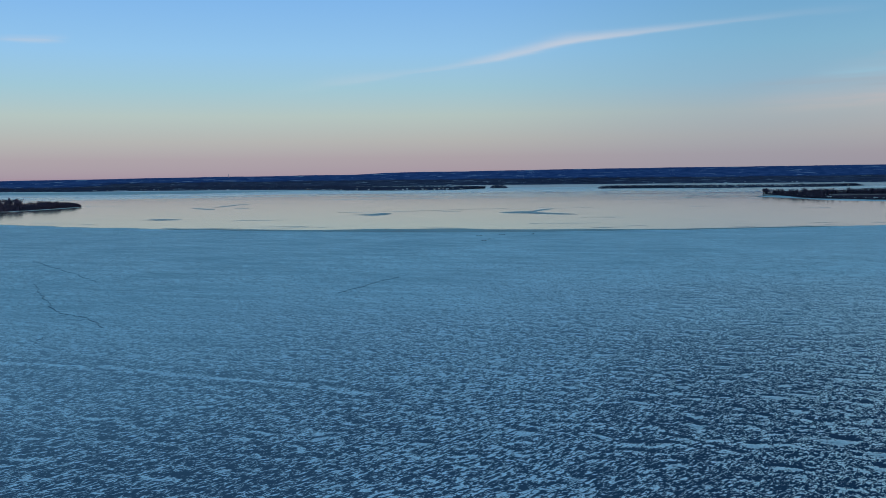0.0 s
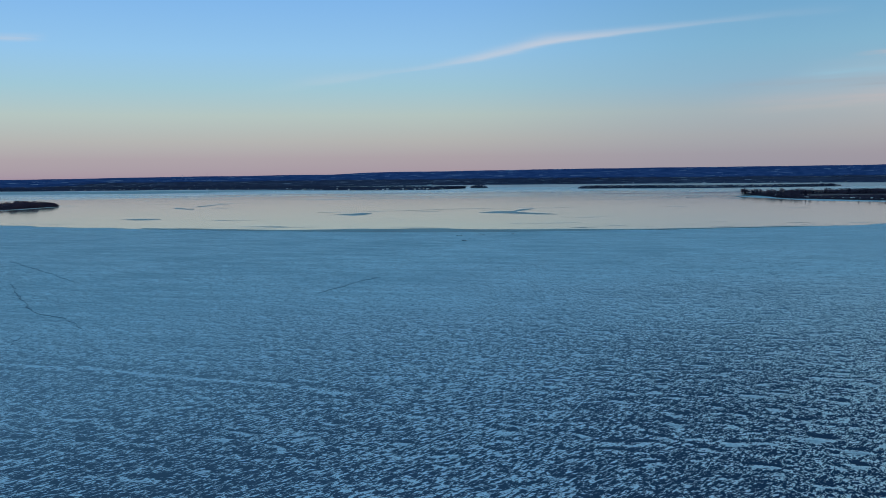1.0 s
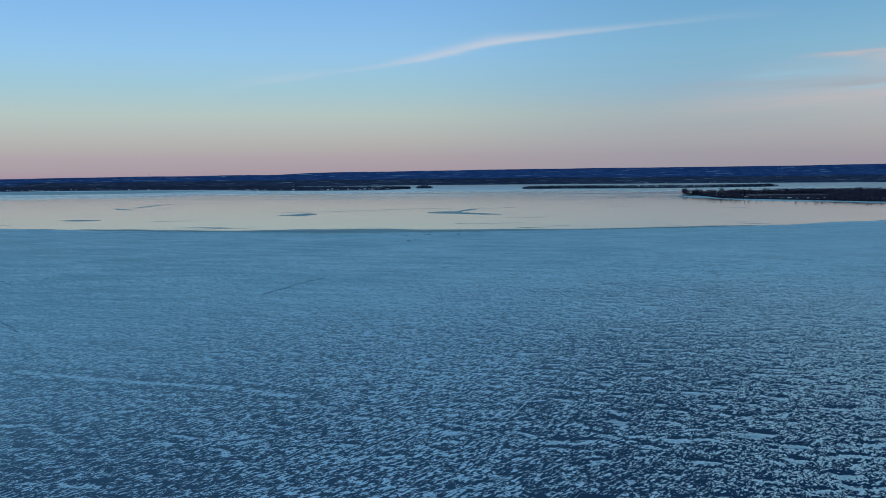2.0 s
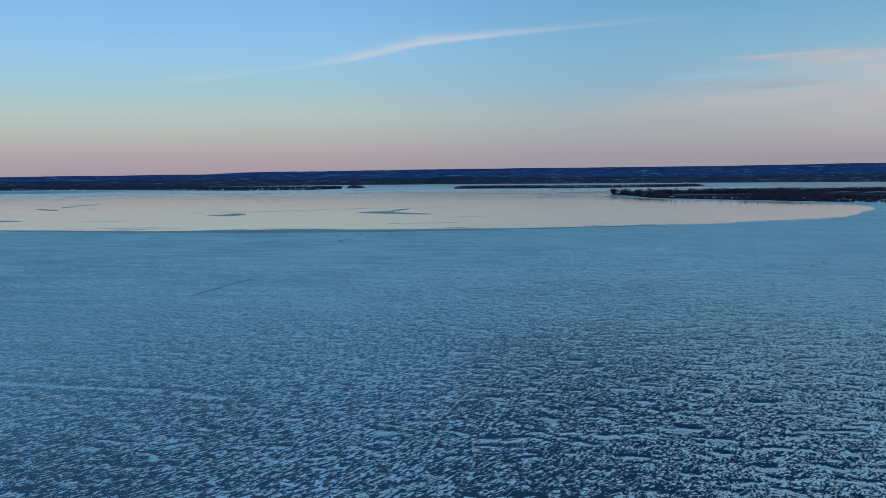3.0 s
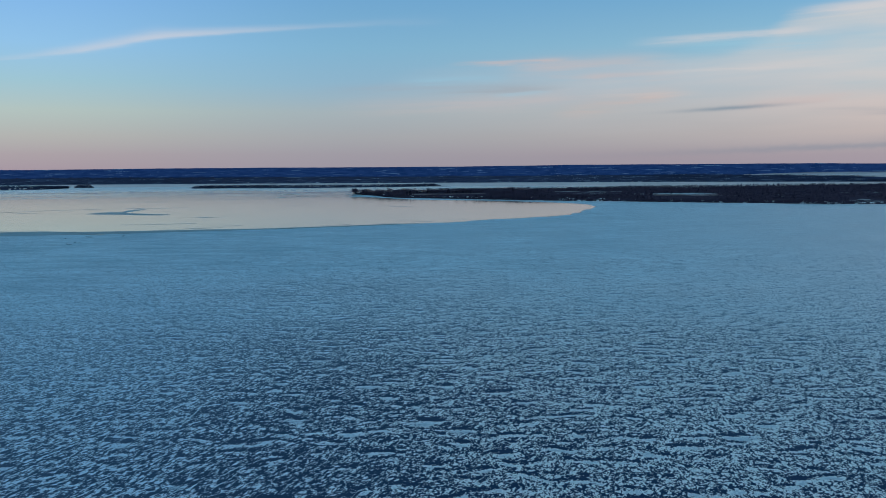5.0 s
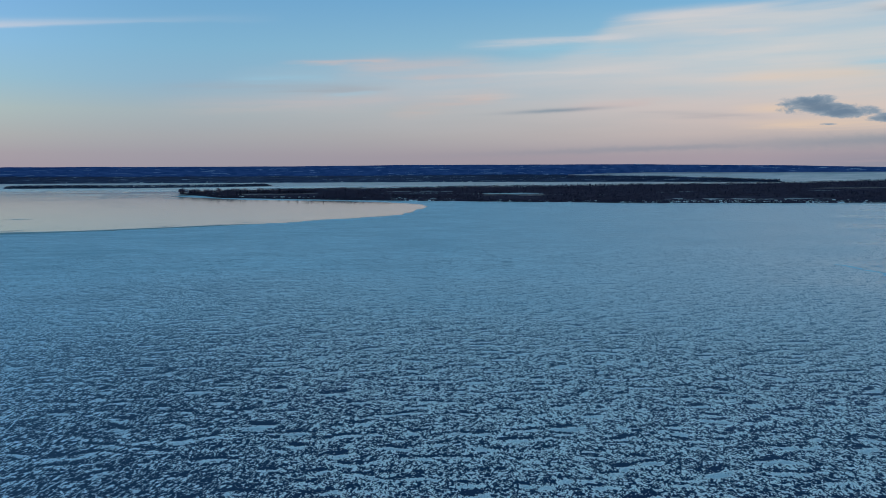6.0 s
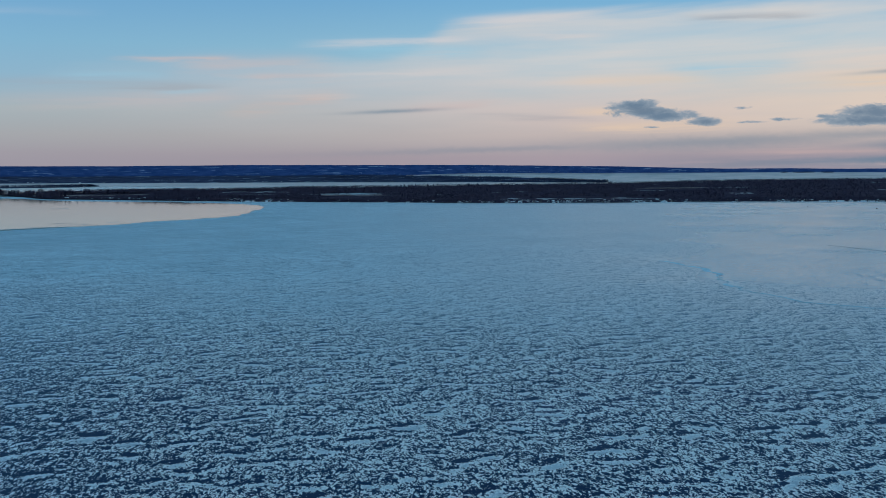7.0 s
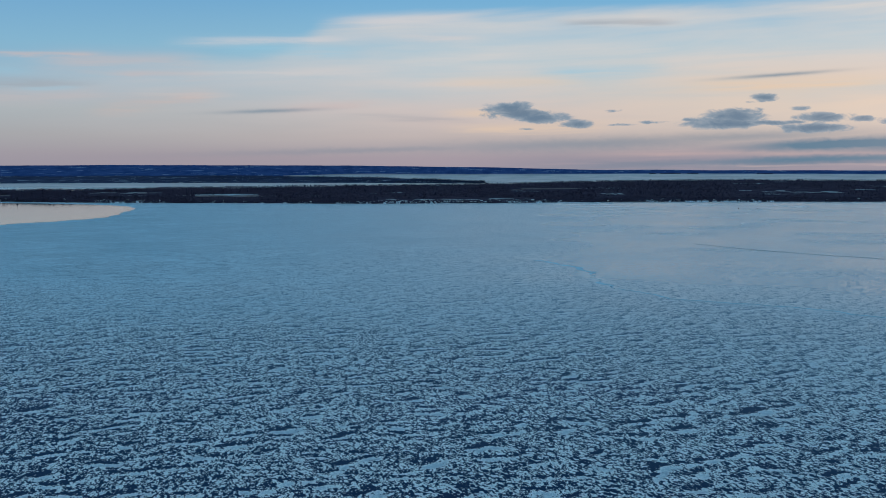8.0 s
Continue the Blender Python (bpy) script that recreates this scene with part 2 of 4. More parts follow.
def plain(name, colour, vary=0.25, scale=0.4, rough=0.8, metal=0.0, bump=0.2):
    """A surface of one stuff: two scales of mottling and a fine relief."""
    mat, n = material(name)
    at = n.add("ShaderNodeNewGeometry").outputs["Position"]
    big, small = n.noise(at, scale, 3.0), n.noise(at, scale * 9, 4.0, 0.6)
    f = n.math("ADD", n.math("MULTIPLY", big, 0.6), n.math("MULTIPLY", small, 0.4))
    dark, light = [c * (1 - vary) for c in colour] + [1], [min(1, c * (1 + vary)) for c in colour] + [1]
    tone = n.mix(n.step(f, 0.3, 0.7), dark, light)
    finish(n, n.add("ShaderNodeBsdfPrincipled", **{"Base Color": tone, "Roughness": rough, "Metallic": metal}), small, bump)
    return mat


def make_snow_ice():
    """Wind-blown snow over dark lake ice; the mesh says how deep the snow lies."""
    mat, n = material("snow_on_ice")
    at = n.add("ShaderNodeNewGeometry").outputs["Position"]

    def told(name):
        node = n.add("ShaderNodeAttribute")
        node.attribute_name = name
        return node.outputs["Fac"]

    def combed(degrees, long, wide, lift):
        node = n.add("ShaderNodeMapping", Vector=at)
        node.vector_type = "TEXTURE"
        node.inputs["Rotation"].default_value = (0, 0, radians(degrees))
        node.inputs["Scale"].default_value = (long, wide, 1.0)
        node.inputs["Location"].default_value = (0, 0, lift)
        return node.outputs[0]

    level, slant, bare, clear, warm_gloss, pad_shade = (told(k) for k in ("level", "slant", "bare", "clear", "warm_glaze", "pad_shade"))
    # flecks of snow drawn out along the wind, and broken crumbs between them
    long_dash = n.noise(combed(50, 2.6, 0.85, 0), 1.25, 3.0, 0.6, 0.9)
    short_dash = n.noise(combed(40, 1.7, 0.85, 7), 1.3, 3.0, 0.6, 1.2)
    crumbs = n.noise(combed(60, 1.8, 1.0, 3), 1.5, 3.0, 0.56, 1.1)
    mixed = n.math("ADD", n.math("MULTIPLY", long_dash, 0.55), n.math("MULTIPLY", short_dash, 0.45))
    curled = n.math("ADD", n.math("MULTIPLY", crumbs, 0.62), n.math("MULTIPLY", short_dash, 0.38))
    flecks = n.math("ADD", n.math("MULTIPLY", curled, n.math("SUBTRACT", 1.0, slant)), n.math("MULTIPLY", mixed, slant))
    f = n.math("MULTIPLY", n.math("SUBTRACT", flecks, 0.5), n.math("SUBTRACT", 4.8, n.math("MULTIPLY", pad_shade, 2.6)))
    depth = n.math("ADD", f, level)
    cover = n.step(depth, -0.15, 0.13)
    broad = n.noise(at, 0.012, 4.0, 0.6)
    white = n.mix(broad, (0.90, 0.92, 0.92, 1), (0.98, 0.98, 0.96, 1))
    # Blue skylight is put into the snow's colour where the flecks slant.
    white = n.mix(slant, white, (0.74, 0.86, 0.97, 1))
    # thin snow is grey with the ice beneath; shading in the colour dulls packed pads and brightens rims
    white = n.mix(n.step(depth, 0.22, 0.58, 0.0, 0.5), white, (0.25, 0.37, 0.47, 1))
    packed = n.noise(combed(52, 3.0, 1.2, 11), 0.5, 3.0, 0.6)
    white = n.mix(n.math("MULTIPLY", pad_shade, n.step(packed, 0.30, 0.62, 0.85, 0.4)), white, (0.17, 0.27, 0.37, 1))
    white = n.mix(n.math("MULTIPLY", n.step(level, 0.14, 0.6), 0.3), white, (0.38, 0.53, 0.62, 1))
    along = combed(-21, 4.0, 1.0, 0)
    streaks = n.math("ADD", n.math("MULTIPLY", n.noise(along, 0.085, 5.0, 0.72), 0.7), n.math("MULTIPLY", broad, 0.3))
    ripples = n.noise(combed(-21, 2.6, 1.0, 5), 0.30, 3.0, 0.6, 0.6)
    crust = n.mix(n.step(streaks, 0.30, 0.70), (0.34, 0.50, 0.57, 1), (0.58, 0.77, 0.84, 1))
    # The crust on that side carries the same skylight blue in its colour.
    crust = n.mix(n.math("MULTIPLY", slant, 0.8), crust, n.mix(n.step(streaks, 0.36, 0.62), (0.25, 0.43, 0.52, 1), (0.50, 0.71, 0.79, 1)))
    crust = n.mix(n.step(ripples, 0.50, 0.70, 0.0, 0.34), crust, (0.22, 0.36, 0.45, 1))
    blown = n.noise(combed(-15, 5.0, 1.1, 9), 0.34, 3.0, 0.66, 0.5)
    crust = n.mix(n.step(blown, 0.54, 0.74, 0.0, 0.55), crust, (0.66, 0.80, 0.85, 1))
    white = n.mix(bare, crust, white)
    # The warm sky's sheen is put into the colour here, besides the real gloss.
    white = n.mix(n.math("MULTIPLY", warm_gloss, 0.6, clamp=True), white, (0.47, 0.385, 0.375, 1))
    snow = n.add("ShaderNodeBsdfPrincipled", **{"Base Color": white, "Roughness": n.math("SUBTRACT", 0.55, n.math("MULTIPLY", warm_gloss, 0.3)), "IOR": n.math("ADD", 1.06, n.math("MULTIPLY", warm_gloss, 0.95))})
    ripple = n.noise(at, 0.9, 4.0, 0.6)
    n.put(snow.inputs["Normal"], n.add("ShaderNodeBump", Strength=0.3, Distance=0.12, Height=ripple).outputs[0])
    black = n.mix(n.noise(at, 0.25, 4.0), (0.008, 0.020, 0.060, 1), (0.018, 0.038, 0.092, 1))
    black = n.mix(n.step(broad, 0.50, 0.66, 0.0, 0.5), black, (0.040, 0.045, 0.110, 1))
    black = n.mix(clear, (0.27, 0.38, 0.46, 1), black)
    ice = n.add("ShaderNodeBsdfPrincipled", **{"Base Color": black, "Roughness": 0.25, "IOR": 1.015})
    n.put(ice.inputs["Normal"], n.add("ShaderNodeBump", Strength=0.3, Distance=0.05, Height=n.noise(at, 3.0, 2.0)).outputs[0])
    both = n.add("ShaderNodeMixShader", Fac=cover)
    n.put(both.inputs[1], ice.outputs[0]), n.put(both.inputs[2], snow.outputs[0])
    n.add("ShaderNodeOutputMaterial", Surface=both.outputs[0])
    return mat


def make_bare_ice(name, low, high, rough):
    """Clear dark ice, smooth as glass, with a breath of frost; its warm base colour holds the pink sky's reflection."""
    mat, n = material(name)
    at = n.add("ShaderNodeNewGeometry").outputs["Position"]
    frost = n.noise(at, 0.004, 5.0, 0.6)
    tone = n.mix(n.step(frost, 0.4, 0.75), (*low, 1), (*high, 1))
    rough = n.math("ADD", rough, n.math("MULTIPLY", n.noise(at, 0.02, 4.0), 0.05))
    # hoar frost lies on it towards the far shores and off the peninsula, growing with distance from the camera
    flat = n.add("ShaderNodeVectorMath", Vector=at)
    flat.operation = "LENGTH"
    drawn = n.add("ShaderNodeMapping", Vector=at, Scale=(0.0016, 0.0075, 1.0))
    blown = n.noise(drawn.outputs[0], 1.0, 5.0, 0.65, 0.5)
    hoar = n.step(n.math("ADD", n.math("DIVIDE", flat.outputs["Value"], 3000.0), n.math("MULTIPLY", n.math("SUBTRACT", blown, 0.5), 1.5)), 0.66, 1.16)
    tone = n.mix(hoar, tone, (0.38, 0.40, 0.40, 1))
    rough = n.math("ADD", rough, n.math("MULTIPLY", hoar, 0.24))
    shader = n.add("ShaderNodeBsdfPrincipled", **{"Base Color": tone, "Roughness": rough, "IOR": 1.8})
    finish(n, shader, n.noise(at, 0.15, 3.0), 0.04, 0.05)
    return mat


def make_foliage(name, dark, light):
    mat, n = material(name)
    pick = n.add("ShaderNodeNewGeometry").outputs["Random Per Island"]
    at = n.add("ShaderNodeNewGeometry").outputs["Position"]
    f = n.math("ADD", n.math("MULTIPLY", pick, 0.3), n.math("MULTIPLY", n.noise(at, 0.012, 4.0), 0.7))
    tone = n.mix(f, (*dark, 1), (*light, 1))
    finish(n, n.add("ShaderNodeBsdfPrincipled", **{"Base Color": tone, "Roughness": 0.9, "Specular IOR Level": 0.0}))
    return mat


def make_land(name, dark, light, white, amount, stretch=1.0):
    """Wintry ground: bare scrub and fields with patches of old snow."""
    mat, n = material(name)
    at = n.add("ShaderNodeNewGeometry").outputs["Position"]
    f = n.noise(at, 0.02, 5.0, 0.6)
    tone = n.mix(n.step(f, 0.35, 0.65), (*dark, 1), (*light, 1))
    cell = n.add("ShaderNodeSeparateXYZ", Vector=at).outputs
    patch = n.noise(n.vec(cell[0], cell[1], n.math("MULTIPLY", cell[2], 60.0)), 0.0045 * stretch, 4.0, 0.55)
    tone = n.mix(n.step(patch, amount, amount + 0.04), tone, (*white, 1))
    finish(n, n.add("ShaderNodeBsdfPrincipled", **{"Base Color": tone, "Roughness": 0.9, "Specular IOR Level": 0.0}), n.noise(at, 0.2, 4.0), 0.4, 0.5)
    return mat


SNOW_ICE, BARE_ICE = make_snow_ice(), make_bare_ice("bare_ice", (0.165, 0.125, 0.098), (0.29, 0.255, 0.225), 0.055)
SNOW = plain("old_snow", (0.74, 0.80, 0.84), 0.12, 0.05, 0.6)
CRACK = plain("open_crack", (0.065, 0.135, 0.20), 0.3, 0.3, 0.85)
RIDGE_ICE = plain("ridge_ice", (0.36, 0.62, 0.72), 0.3, 0.3, 0.5)
NEW_ICE = plain("refrozen_ice", (0.105, 0.215, 0.245), 0.25, 0.02, 0.5)
# The dusk sky's pink sheen is put into this snow's colour.
PINK_BAY_SNOW = plain("pink_bay_snow", (0.50, 0.355, 0.32), 0.4, 0.006, 0.36)
FROST = plain("frosted_ice", (0.17, 0.27, 0.30), 0.25, 0.02, 0.5)
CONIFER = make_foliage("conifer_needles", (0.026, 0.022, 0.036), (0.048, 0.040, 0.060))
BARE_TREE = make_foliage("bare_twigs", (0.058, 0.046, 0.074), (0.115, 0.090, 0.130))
# Blue haze of distance is put into the far woods' colour.
HAZED_TREE = make_foliage("hazed_woods", (0.044, 0.052, 0.098), (0.078, 0.088, 0.148))
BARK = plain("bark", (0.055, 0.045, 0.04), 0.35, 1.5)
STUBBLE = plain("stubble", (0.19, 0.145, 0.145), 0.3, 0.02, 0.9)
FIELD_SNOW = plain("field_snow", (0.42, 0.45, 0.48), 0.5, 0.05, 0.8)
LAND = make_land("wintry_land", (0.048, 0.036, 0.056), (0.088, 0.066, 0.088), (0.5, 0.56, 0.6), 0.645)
# Far land and hills, snow patches too, carry painted blue haze.
HAZED_LAND = make_land("hazed_land", (0.044, 0.052, 0.096), (0.074, 0.086, 0.140), (0.45, 0.52, 0.6), 0.63, 2.6)
HAZED_HILL = make_land("hazed_hills", (0.030, 0.064, 0.180), (0.054, 0.098, 0.238), (0.4, 0.5, 0.62), 0.635, 2.1)


# ---------------------------------------------------------------- mesh helpers
def mesh_object(name, verts, faces, mat, parent=None, label=""):
    data = bpy.data.meshes.new(name)
    verts, faces = np.asarray(verts, dtype=np.float32), np.asarray(faces, dtype=np.int32)
    data.vertices.add(len(verts)), data.vertices.foreach_set("co", verts.ravel())
    k = faces.shape[1]
    data.loops.add(faces.size), data.loops.foreach_set("vertex_index", faces.ravel())
    data.polygons.add(len(faces)), data.polygons.foreach_set("loop_start", np.arange(0, faces.size, k, dtype=np.int32))
    data.update(calc_edges=True)
    data.materials.append(mat)
    ob = new(name, data)
    ob.parent = parent
    if label:
        ob["label"] = label
    return ob


def part(name, bm, mat, parent, label=""):
    data = bpy.data.meshes.new(name)
    bm.to_mesh(data), bm.free()
    data.materials.append(mat)
    ob = new(name, data)
    ob.parent = parent
    if label:
        ob["label"] = label
    return ob


def curve_through(points, count):
    """A smooth line through a few points, sampled evenly by its parameter."""
    p = np.array(points, dtype=float)
    p = np.vstack([2 * p[0] - p[1], p, 2 * p[-1] - p[-2]])
    u = np.linspace(0, len(p) - 3 - 1e-9, count)
    i = u.astype(int)
    f = (u - i)[:, None]
    a, b, c, d = p[i], p[i + 1], p[i + 2], p[i + 3]
    return 0.5 * (2 * b + (c - a) * f + (2 * a - 5 * b + 4 * c - d) * f**2 + (3 * b - a - 3 * c + d) * f**3)


def lattice(ix, iy, seed):
    h = (ix * 374761393 + iy * 668265263 + seed * 974634777) & 0x7FFFFFFF
    h = ((h ^ (h >> 13)) * 1274126177) & 0x7FFFFFFF
    return ((h ^ (h >> 16)) & 0xFFFF) / 65535.0 * 2 * np.pi


def gradient_noise(x, y, seed=0):
    """Smooth noise about -0.7 to 0.7, one lump a unit."""
    ix, iy = np.floor(x).astype(np.int64), np.floor(y).astype(np.int64)
    fx, fy = x - ix, y - iy
    sx, sy = fx**3 * (fx * (6 * fx - 15) + 10), fy**3 * (fy * (6 * fy - 15) + 10)

    def corner(dx, dy):
        a = lattice(ix + dx, iy + dy, seed)
        return np.cos(a) * (fx - dx) + np.sin(a) * (fy - dy)

    low = corner(0, 0) * (1 - sx) + corner(1, 0) * sx
    high = corner(0, 1) * (1 - sx) + corner(1, 1) * sx
    return low * (1 - sy) + high * sy


def away_from(line, x, y):
    """Distance of many points from a polyline."""
    best = np.full(x.shape, 1e9)
    for (ax, ay), (bx, by) in zip(line[:-1], line[1:]):
        dx, dy = bx - ax, by - ay
        t = np.clip(((x - ax) * dx + (y - ay) * dy) / (dx * dx + dy * dy), 0, 1)
        best = np.minimum(best, np.hypot(x - ax - t * dx, y - ay - t * dy))
    return best


# ---------------------------------------------------------------- the lake
def ground_sheet():
    n, rings = 180, [40, 110, 200, 330, 480, 800, 1500, 5400]
    verts, faces = [(0, 0, -0.1)], [(0, 1 + i, 1 + (i + 1) % n) for i in range(n)]
    quads = []
    for k, r in enumerate(rings):
        verts += [(r * math.cos(2 * math.pi * i / n), r * math.sin(2 * math.pi * i / n), -0.3 if r > 120 else -0.1) for i in range(n)]
        if k:
            a, b = 1 + (k - 1) * n, 1 + k * n
            quads += [(a + i, b + i, b + (i + 1) % n, a + (i + 1) % n) for i in range(n)]
    faces += [t for q in quads for t in ((q[0], q[1], q[2]), (q[0], q[2], q[3]))]
    ob = mesh_object("ground", verts, faces, SNOW_ICE)
    far = np.hypot(*np.array(verts)[:, :2].T)
    for key, values in (("level", np.clip((far - 400) / 900, 0, 0.3) - 0.08), ("bare", np.clip(1.4 - far / 420, 0, 1)), ("clear", np.clip(1.4 - far / 420, 0, 1))):
        ob.data.attributes.new(key, "FLOAT", "POINT").data.foreach_set("value", values.astype(np.float32))
    tagged(ob, "snow-covered lake ice reaching to the far shores", "frozen lake", kind="structure")


DRIFT = [(-160, 283), (-123, 268), (-104, 261), (-85, 254), (-54, 240), (-36, 233), (-25, 227), (-18, 222)]
SIDE_DRIFT = [(-165, 297), (-128, 279), (-109, 270), (-88, 257)]
RIDGE = [(462, 335), (450, 311), (427, 271), (389, 239), (366, 215), (358, 195), (351, 176), (356, 149), (358, 128), (353, 102), (356, 40)]


def snow_field():
    """The snowy sheet in front, fine where it lies near: drifts and scoured dark ice between them."""
    down = np.concatenate([np.arange(600, 140, -1.25), np.arange(140, 46, -1.6)]) / 1741.0
    r = EYE[2] / down
    a = np.radians(np.arange(-31.0, 82.0, 0.082))
    rr, aa = np.meshgrid(r, a, indexing="ij")
    x, y = rr * np.sin(aa), rr * np.cos(aa)
    pitch_r = np.gradient(r)[:, None] * np.ones_like(rr)
    wx = x + 3.0 * gradient_noise(x / 9, y / 9, 31)
    wy = y + 3.0 * gradient_noise(x / 9, y / 9, 32)
    turn = radians(-21)
    px, py = wx * math.cos(turn) + wy * math.sin(turn), -wx * math.sin(turn) + wy * math.cos(turn)
    height = np.zeros_like(x)
    for k, (length, gain) in enumerate([(60, 0.03), (22, 0.04), (9, 0.07), (4.2, 0.10), (2.0, 0.12)]):
        fade = np.clip(length / (1.6 * pitch_r) - 0.25, 0, 1)
        height += gain * fade * gradient_noise(px / (length * 1.5), py / length, 40 + k)
    # rounded pads of harder snow, each with a hollow behind it
    def pad_shape(shift):
        return gradient_noise(px / 6.5, (py + shift) / 3.6, 71) + 0.55 * gradient_noise(px / 2.8, (py + shift) / 1.8, 72)

    shape, behind = pad_shape(0.0), pad_shape(-2.3)
    seen = np.clip(5.5 / pitch_r - 0.4, 0, 1)
    pads, hollow = np.clip(shape - 0.16, 0, 1) * seen, np.clip(behind - 0.16, 0, 1) * seen
    more = 0.6 + 0.4 * np.clip((np.degrees(aa) - 2) / 28, 0, 1)
    height = (height + 1.35 * pads - 1.25 * hollow) * more
    # shading put into the colour: the tops dull towards the near side and keep a bright far rim
    pad_shade = np.clip(pads * 7 - 0.4, 0, 1) * np.clip(0.55 + 1.6 * (pad_shape(1.3) - shape), 0, 1)
    # where the wind has scoured the ice, its reach by compass fitted to the camera's view
    reach = np.interp(np.degrees(aa), [-30, -14, -3, 12, 25, 45, 80], [280, 300, 340, 390, 430, 390, 345])
    wander = 1 + 0.25 * gradient_noise(x / 90, y / 90, 7)
    scoured = 1 / (1 + np.exp((rr / (reach * wander) - 0.97) * 4.5))
    level = height + 0.33 * (1 - scoured) - 0.166
    compass_way = np.degrees(aa)
    level += 0.06 * np.clip((compass_way - 14) / 28, 0, 1) - 0.04 * np.exp(-(((compass_way - 15) / 9) ** 2)) - 0.09 * np.clip((2 - compass_way) / 16, 0, 1)
    scoured = scoured * (0.90 + 0.10 * np.clip((compass_way + 8) / 22, 0, 1))
    # drives the gloss and the warm sheen painted into the snow's colour
    warm_glaze = np.clip((compass_way - 33) / 27, 0, 1) * np.clip((rr - 200) / 260, 0, 1) * (1 + 0.3 * gradient_noise(x / 70, y / 70, 15))
    bend_x, bend_y = x + 1.5 * gradient_noise(x / 14, y / 14, 5), y + 1.5 * gradient_noise(x / 14, y / 14, 6)
    drift, side = away_from(DRIFT, bend_x, bend_y), away_from(SIDE_DRIFT, bend_x, bend_y)
    patchy = np.clip(0.85 + 0.7 * gradient_noise(x / 20, y / 20, 77), 0.3, 1)
    level += 0.34 * np.exp(-((drift / 1.35) ** 2)) * patchy - 0.16 * np.exp(-(((drift - 4.4) / 1.6) ** 2)) + 0.16 * np.exp(-((side / 1.4) ** 2)) * patchy - 0.08 * np.exp(-(((side - 3.6) / 1.5) ** 2))
    pad_shade *= 1 - np.exp(-((drift / 3.0) ** 2))
    ridge = away_from(RIDGE, x + 4 * gradient_noise(x / 30, y / 30, 8), y + 4 * gradient_noise(x / 30, y / 30, 9))
    level += 0.3 * np.exp(-((ridge / 3.0) ** 2))
    z = 0.14 + 0.10 * np.clip(level, -1, 1) + 0.05 * gradient_noise(px / 1.6, py / 1.0, 90)
    z *= np.clip((1500 - rr) / 900, 0, 1) * np.clip((rr - 145) / 10, 0, 1)
    nr, na = rr.shape
    verts = np.stack([x, y, z], -1).reshape(-1, 3)
    i = (np.arange(nr - 1)[:, None] * na + np.arange(na - 1)[None, :]).ravel()
    faces = np.stack([i, i + 1, i + na + 1, i + na], -1)[:, ::-1]
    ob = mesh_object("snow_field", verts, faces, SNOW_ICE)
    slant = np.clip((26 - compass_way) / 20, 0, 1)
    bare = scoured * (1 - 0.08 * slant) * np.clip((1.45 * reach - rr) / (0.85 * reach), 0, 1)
    for key, values in (("level", level), ("bare", scoured), ("clear", bare), ("warm_glaze", warm_glaze), ("slant", slant), ("pad_shade", pad_shade)):
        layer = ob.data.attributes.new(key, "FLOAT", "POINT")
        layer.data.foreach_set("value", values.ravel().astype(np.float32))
    ob.data.polygons.foreach_set("use_smooth", np.ones(len(faces), dtype=bool))
    tagged(ob, "wind-scoured snow in ragged patches over dark lake ice", "snowy ice", kind="structure")


def flat_sheet(name, outline, z, mat, label, category, wobble=0.0, count=None, kind="structure", scale=60.0, thick=0.0):
    pts = curve_through(outline + outline[:1], count or 40 * len(outline))[:-1]
    if wobble:
        wave = sum(gradient_noise(pts[:, 0] / s, pts[:, 1] / s, 60 + k) * g for k, (s, g) in enumerate([(scale, 1.0), (scale / 4, 0.4), (scale / 12, 0.15)]))
        side = np.roll(pts, -1, 0) - np.roll(pts, 1, 0)
        side /= np.linalg.norm(side, axis=1)[:, None] + 1e-9
        pts = pts + wobble * wave[:, None] * np.stack([side[:, 1], -side[:, 0]], -1)
    bm = bmesh.new()
    loop = [bm.verts.new((px, py, z)) for px, py in pts]
    for tri in geometry.tessellate_polygon([[Vector((px, py, 0)) for px, py in pts]]):
        bm.faces.new([loop[k] for k in tri])
    if thick:
        low = [bm.verts.new((px, py, z - thick)) for px, py in pts]
        for k in range(len(loop)):
            m = (k + 1) % len(loop)
            bm.faces.new((loop[k], low[k], low[m], loop[m]))
    bmesh.ops.recalc_face_normals(bm, faces=bm.faces)
    if bm.faces and sum(f.normal.z * f.calc_area() for f in bm.faces) < 0:
        bmesh.ops.reverse_faces(bm, faces=bm.faces)
    ob = part(name, bm, mat, None)
    return tagged(ob, label, category, kind=kind)


NEAR_EDGE = [(-1500, 1500), (-800, 1260), (-494, 1095), (-368, 1009), (-252, 948), (-118, 888), (-45, 864), (48, 842), (120, 848), (205, 850), (294, 864),
             (381, 880), (441, 911), (560, 958), (626, 1035), (709, 1134), (752, 1205), (773, 1300), (768, 1370), (752, 1425), (734, 1482), (706, 1532), (656, 1597), (640, 1665), (632, 1790), (630, 1960)]
BEHIND = [(900, 2050), (1500, 1900), (2600, 1500), (3600, 900), (4900, 900), (4300, 3000), (2000, 4900), (0, 5200), (-2600, 4600), (-3200, 2600)]


def compass(at):
    return np.degrees(np.arctan2(at[:, 0], at[:, 1])), np.hypot(at[:, 0], at[:, 1])


